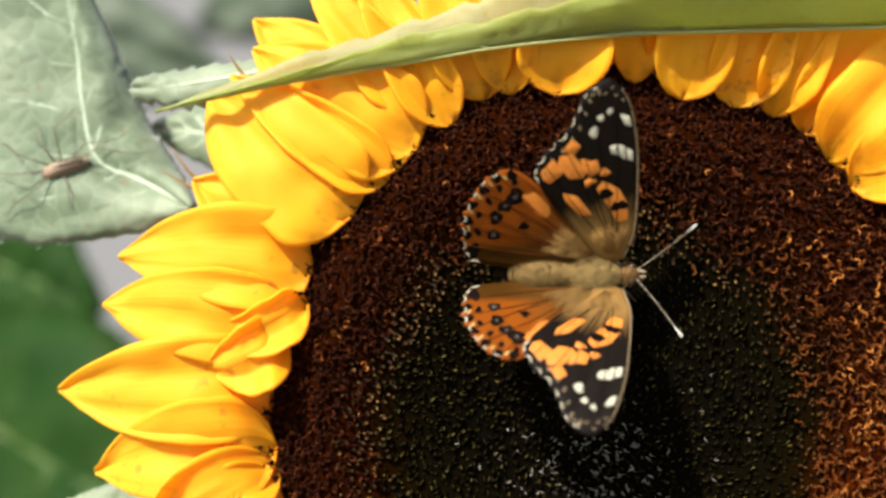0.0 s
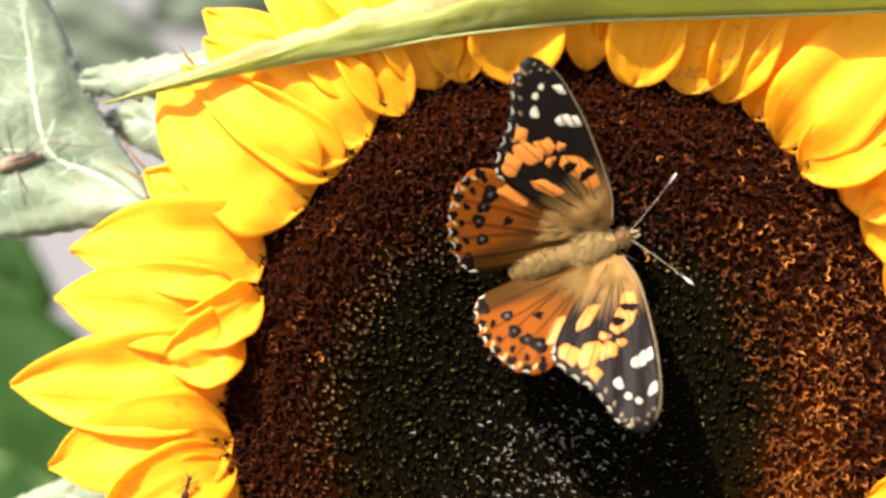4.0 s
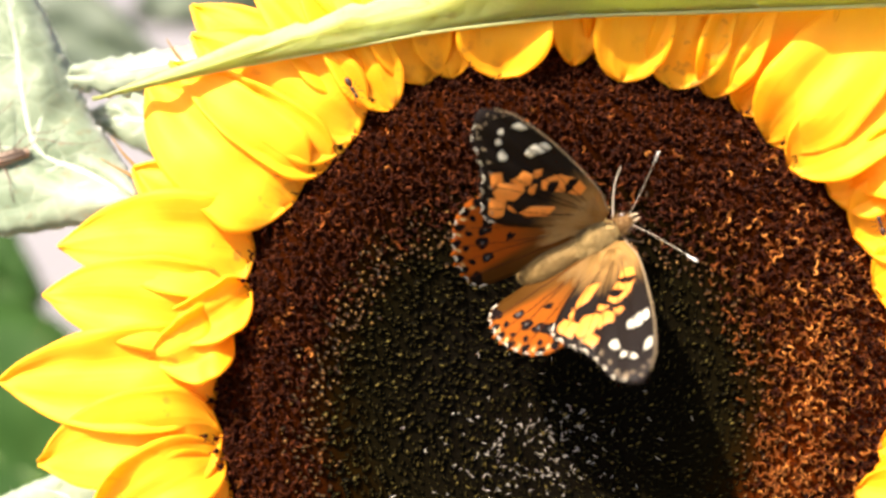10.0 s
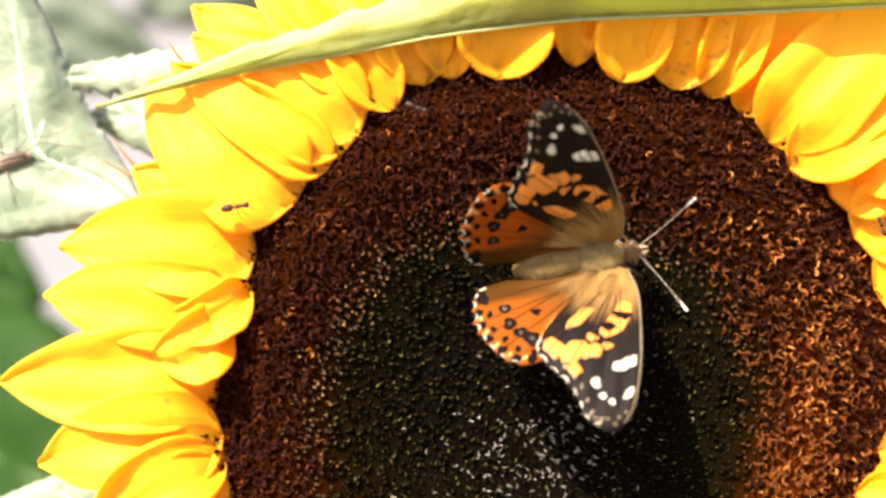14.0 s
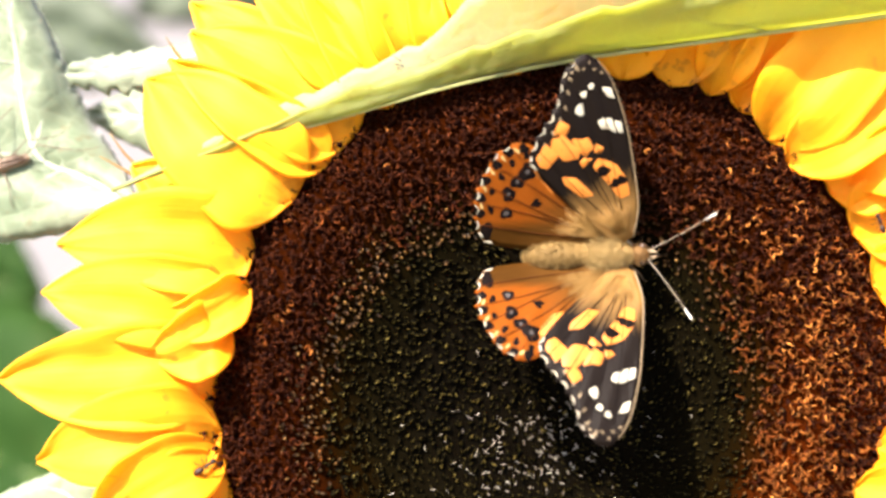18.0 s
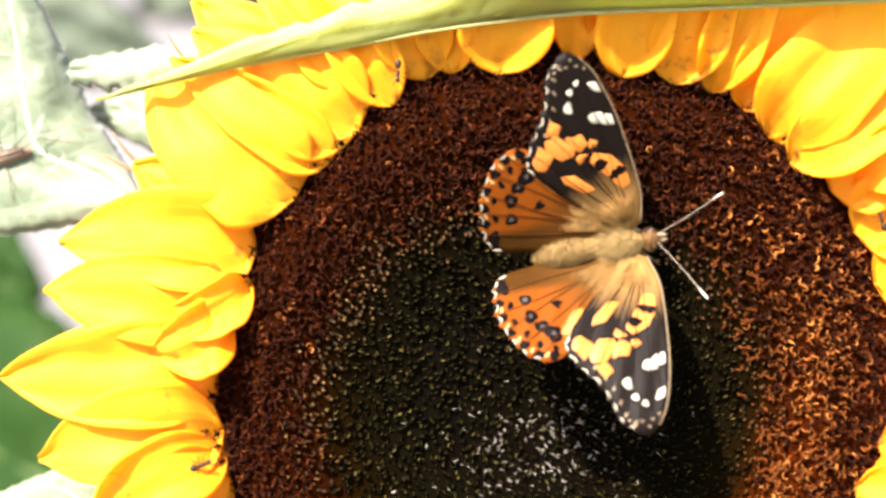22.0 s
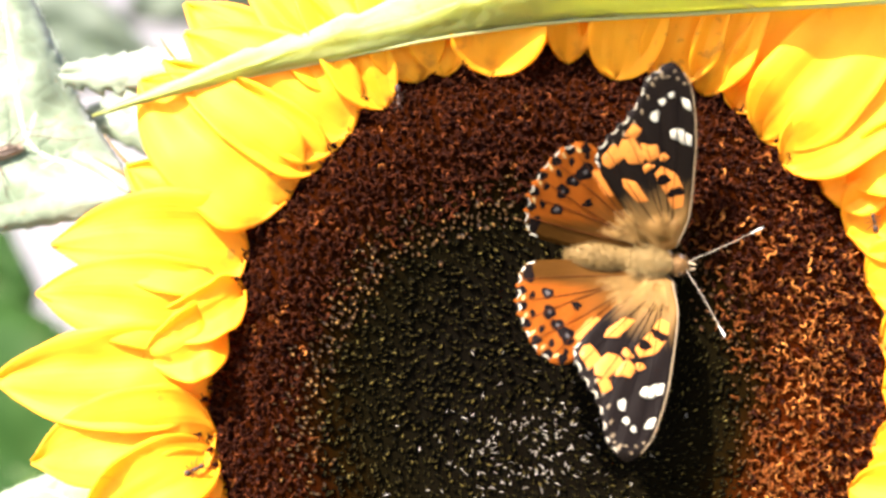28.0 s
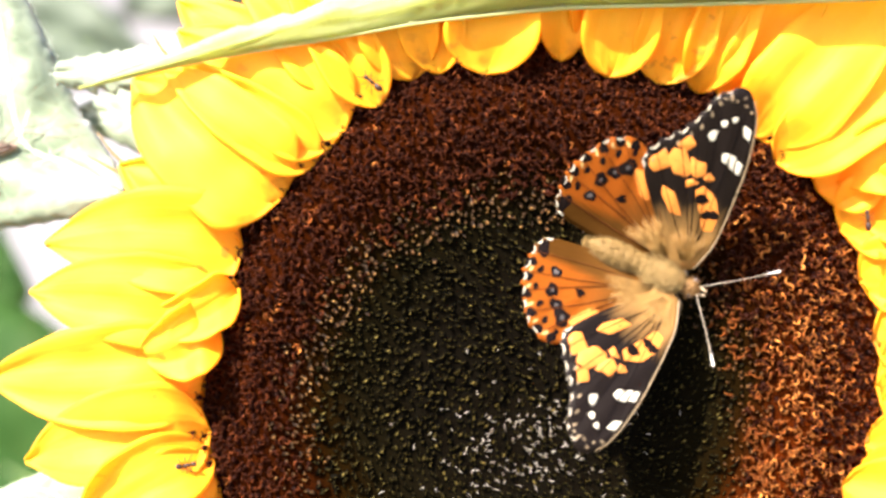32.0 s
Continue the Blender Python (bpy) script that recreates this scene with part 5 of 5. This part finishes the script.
    flight += [(t, *(float(np.interp(t, cols[:, 0], cols[:, k])) for k in (1, 2, 3)), lu, ll, *(float(np.interp(t, cols[:, 0], cols[:, k])) for k in (6, 7, 8))) for t, lu, ll in flicks]
    # one leap, rolled on to the side
    flight.append((24.8, 13.0, 18.2, -2.0, 15.0, 68.0, 8.0, 6.0, -2.0))
    flight.sort()
    walk(fly, [(t, HEAD @ pose(x * MM, y * MM, 0.011 if t == 24.8 else 0.007, 0, 0, turn) @ pose(0, 0, 0, 72 if t == 24.8 else 0, -pitch, 0)) for t, x, y, turn, lu, ll, su, sl, pitch in flight])
    walk(WINGS["FU"], [(t, pose(0.0025, 0.0012, 0.0010, lu, 0, 0) @ pose(0, 0, 0, 0, 0, su)) for t, x, y, turn, lu, ll, su, sl, pitch in flight])
    walk(WINGS["FL"], [(t, pose(0.0025, -0.0012, 0.0010, -ll, 0, 0) @ pose(0, 0, 0, 0, 0, -sl)) for t, x, y, turn, lu, ll, su, sl, pitch in flight])
    walk(WINGS["HU"], [(t, pose(0.0005, 0.0012, 0.0008, lu, 0, 0)) for t, x, y, turn, lu, ll, su, sl, pitch in flight])
    walk(WINGS["HL"], [(t, pose(0.0005, -0.0012, 0.0008, -ll, 0, 0)) for t, x, y, turn, lu, ll, su, sl, pitch in flight])

    # the feelers turn on the head
    for side, rows in ((1, [
        (0, -11), (1, -11), (2, -16), (3, -12), (6, -19), (6.5, -6), (7, -18), (7.5, -19), (8, -18), (8.5, -13),
        (9, -18), (9.5, -16), (10, -11), (10.5, -15), (11, -15), (11.5, -11), (12, -13), (12.5, -17), (16.5, -17), (17, -22),
        (17.5, -17), (18, -20), (18.5, -22), (19, -26), (19.5, -21), (20, -22), (20.5, -22), (21, -24), (21.5, -24), (22, -25),
        (22.5, -24), (23, -24), (23.5, -23), (24, -22), (24.5, -16), (25, -14), (30.5, -15), (31, -14), (31.5, -9), (32, -12),
    ]), (-1, [
        (0, -5), (1, -6), (2, -8), (3, -6), (6, -7), (6.5, -2), (7, -5), (7.5, -7), (8, -5), (8.5, -9),
        (9, -9), (9.5, -8), (10, -9), (10.5, -9), (11, -9), (11.5, -4), (12, -6), (12.5, -8), (13, -13), (13.5, -11),
        (14, -12), (14.5, -10), (16.5, -9), (17, -11), (17.5, -10), (18, -10), (18.5, -10), (19, -13), (19.5, -11), (20, -11),
        (20.5, -12), (21, -13), (21.5, -14), (22, -13), (22.5, -15), (23, -12), (23.5, -11), (24, -12), (24.5, -10), (25, -7),
        (25.5, -1), (27.5, -15), (28, -14), (28.5, -13), (29, -15), (29.5, -15), (30, -13), (30.5, -16), (31, -14), (31.5, -12),
        (32, -13),
    ])):
        walk(FEELERS[side], [(t, pose(0.0057, side * 0.00045, 0.001, 0, 0, turn)) for t, turn in rows])

    # one foreleg is raised for a while
    walk(FEELERS["foreleg"], [(t, pose(0.0040, 0.0012, -0.0002, 0, 0, turn)) for t, turn in ((0, 76), (6.2, 76), (6.8, 0), (11.2, 2), (11.8, 76), (32, 76))])

    # the folded leaf swings about its stalk in the wind: degrees of droop, degrees of roll
    sway = [
        (0, 0, 0),
        (1, 0, 0),
        (2, 0, 0),
        (3, 0, 0),
        (6, 0, 0),
        (9, 0, 0),
        (12, 0.2, 0),
        (13, 0.6, 2),
        (14, 0.6, 2),
        (16.5, 1.2, 4),
        (17, 1.3, 4),
        (17.3, 3.8, 5),
        (17.6, 7.6, 8),
        (18, 6.2, 5),
        (18.5, -0.5, 0),
        (19, -2.9, -4),
        (19.5, -0.8, 0),
        (20, -0.3, 0),
        (21, 0, 0),
        (22, 0.5, 2),
        (23, 2.9, 4),
        (24, 2.1, 4),
        (25, 1.2, 5),
        (28, 1.6, 6),
        (28.5, 0.6, 3),
        (29, -0.2, 1),
        (30, 0.2, 1),
        (32, -0.45, 0),
    ]
    hinge = Matrix.Translation((0.068, 0.0563, 0.016))
    walk(top_leaf, [(t, TO_FLOWER @ hinge @ pose(0, 0, 0, roll, 0, droop) @ hinge.inverted()) for t, droop, roll in sway])

    # the broad leaf nods a little
    nod = [
        (0, -0.58, 0.39), (1, -0.33, 0.44), (2, -0.14, 0.23), (3, -0.07, 0.19), (6, -0.04, 0.06), (9, 0, -0),
        (12, 0.03, -0), (13, 0, -0.07), (13.5, 0.04, -0.33), (14, 0.11, -0.4), (14.5, 0.1, -0.34), (16.5, 0.07, 0.06),
        (17, -0.1, -0), (17.5, -0.06, -0.61), (18, 0.07, -1.27), (18.5, -0.17, -0.8), (19, 0.64, 0.14), (19.5, 0.3, -0.23),
        (20, -0.17, -0.37), (20.5, -0.04, -0.7), (21, -0.2, -0.61), (21.5, 0.17, -0.18), (22, -0.07, -0.54), (22.5, 0.17, -0.27),
        (23, 0.23, -0.04), (23.5, -0.34, -0.54), (24, 0.11, -0.4), (24.5, -0.31, -0.17), (25, 0.17, 0.13), (25.5, 0.11, 0.07),
        (27.5, 0.1, 0.5), (28, 0.1, 0.4), (28.5, 0.13, 0.04), (29, 0.1, -0), (30, 0.51, 0.14), (31, 0.27, 0.18),
        (32, 0.1, 0.46),
    ]
    walk(left_leaf, [(t, TO_FLOWER @ Matrix.Translation((x * MM, y * MM, 0))) for t, x, y in nod])
    walk(spider, [(t, HEAD @ Matrix.Translation((x * MM, y * MM, 0)) @ pose(-0.0808, 0.0338, -0.0165, -12, 0, 18)) for t, x, y in nod])

    # the ants: place and heading on the flower
    walk(low_ant, [(t, HEAD @ pose(x * MM, y * MM, n * MM, 0, 0, turn)) for t, x, y, n, turn in (
        (0, -50.5, -13.6, 7.6, 40), (2, -50.9, -12.9, 7.6, 70), (6, -50.5, -11.6, 7.6, 80), (7.5, -52, -14, 7.0, 150), (9, -56, -19, 2, 200), (14, -56, -19, 2, 150), (16.5, -46.5, -10.5, 5.4, 60),
        (19, -47.6, -10.4, 5.4, 30), (23, -48.1, -10.6, 5.4, 20), (28, -48.0, -10.7, 5.4, 25), (32, -48.4, -10.3, 5.4, 10))])
    walk(left_ant, [(t, HEAD @ pose(x * MM, y * MM, n * MM, 0, 0, turn)) for t, x, y, n, turn in (
        (0, -54, 31, -6, -20), (12.2, -54, 31, -6, -20), (12.5, -50.9, 29, 5, -15), (13, -48.0, 27.6, 6.6, -10), (13.5, -45, 27.3, 7, -8), (14, -42.8, 25.9, 7, 10), (14.5, -40.5, 26.8, 6.8, 20),
        (16, -36, 29, 3, 30), (16.4, -36, 29, -6, 30), (32, -36, 29, -6, 30))])
    walk(high_ant, [(t, HEAD @ pose(x * MM, y * MM, n * MM, 0, 0, turn)) for t, x, y, n, turn in (
        (0, -28, 52, 4, -80), (9, -28, 52, 4, -80), (9.5, -29, 46.9, 6, -70), (10, -26.8, 42.2, 6, -60), (11, -24.6, 41.4, 5.6, -50), (12, -21.8, 40.5, 5.2, -45), (14, -18.0, 39.7, 5.3, -20), (16.5, -17.0, 41.5, 5.0, 60), (18, -19.6, 44.6, 5.6, 110),
        (19, -20.6, 46.4, 6, 95), (19.5, -20.5, 45.4, 6, -60), (20, -20.4, 44.1, 6, -95), (21, -20.5, 44.0, 6, -90), (22, -20.6, 43.9, 6, -92), (23, -20.8, 43.5, 5.9, -90), (24, -20.7, 42.8, 5.8, -95),
        (25, -20.7, 42.4, 5.7, -95), (27.5, -19.6, 41.0, 4.6, -80), (31, -20.6, 41.2, 4.8, 120), (32, -22.2, 42.4, 5.6, 140))])
    walk(rim_specks, [(t, HEAD @ pose(46.0 * MM, 23.2 * MM, 6.4 * MM, 0, 0, turn)) for t, turn in ((0, 100), (16, 110), (32, 95))])


motions()
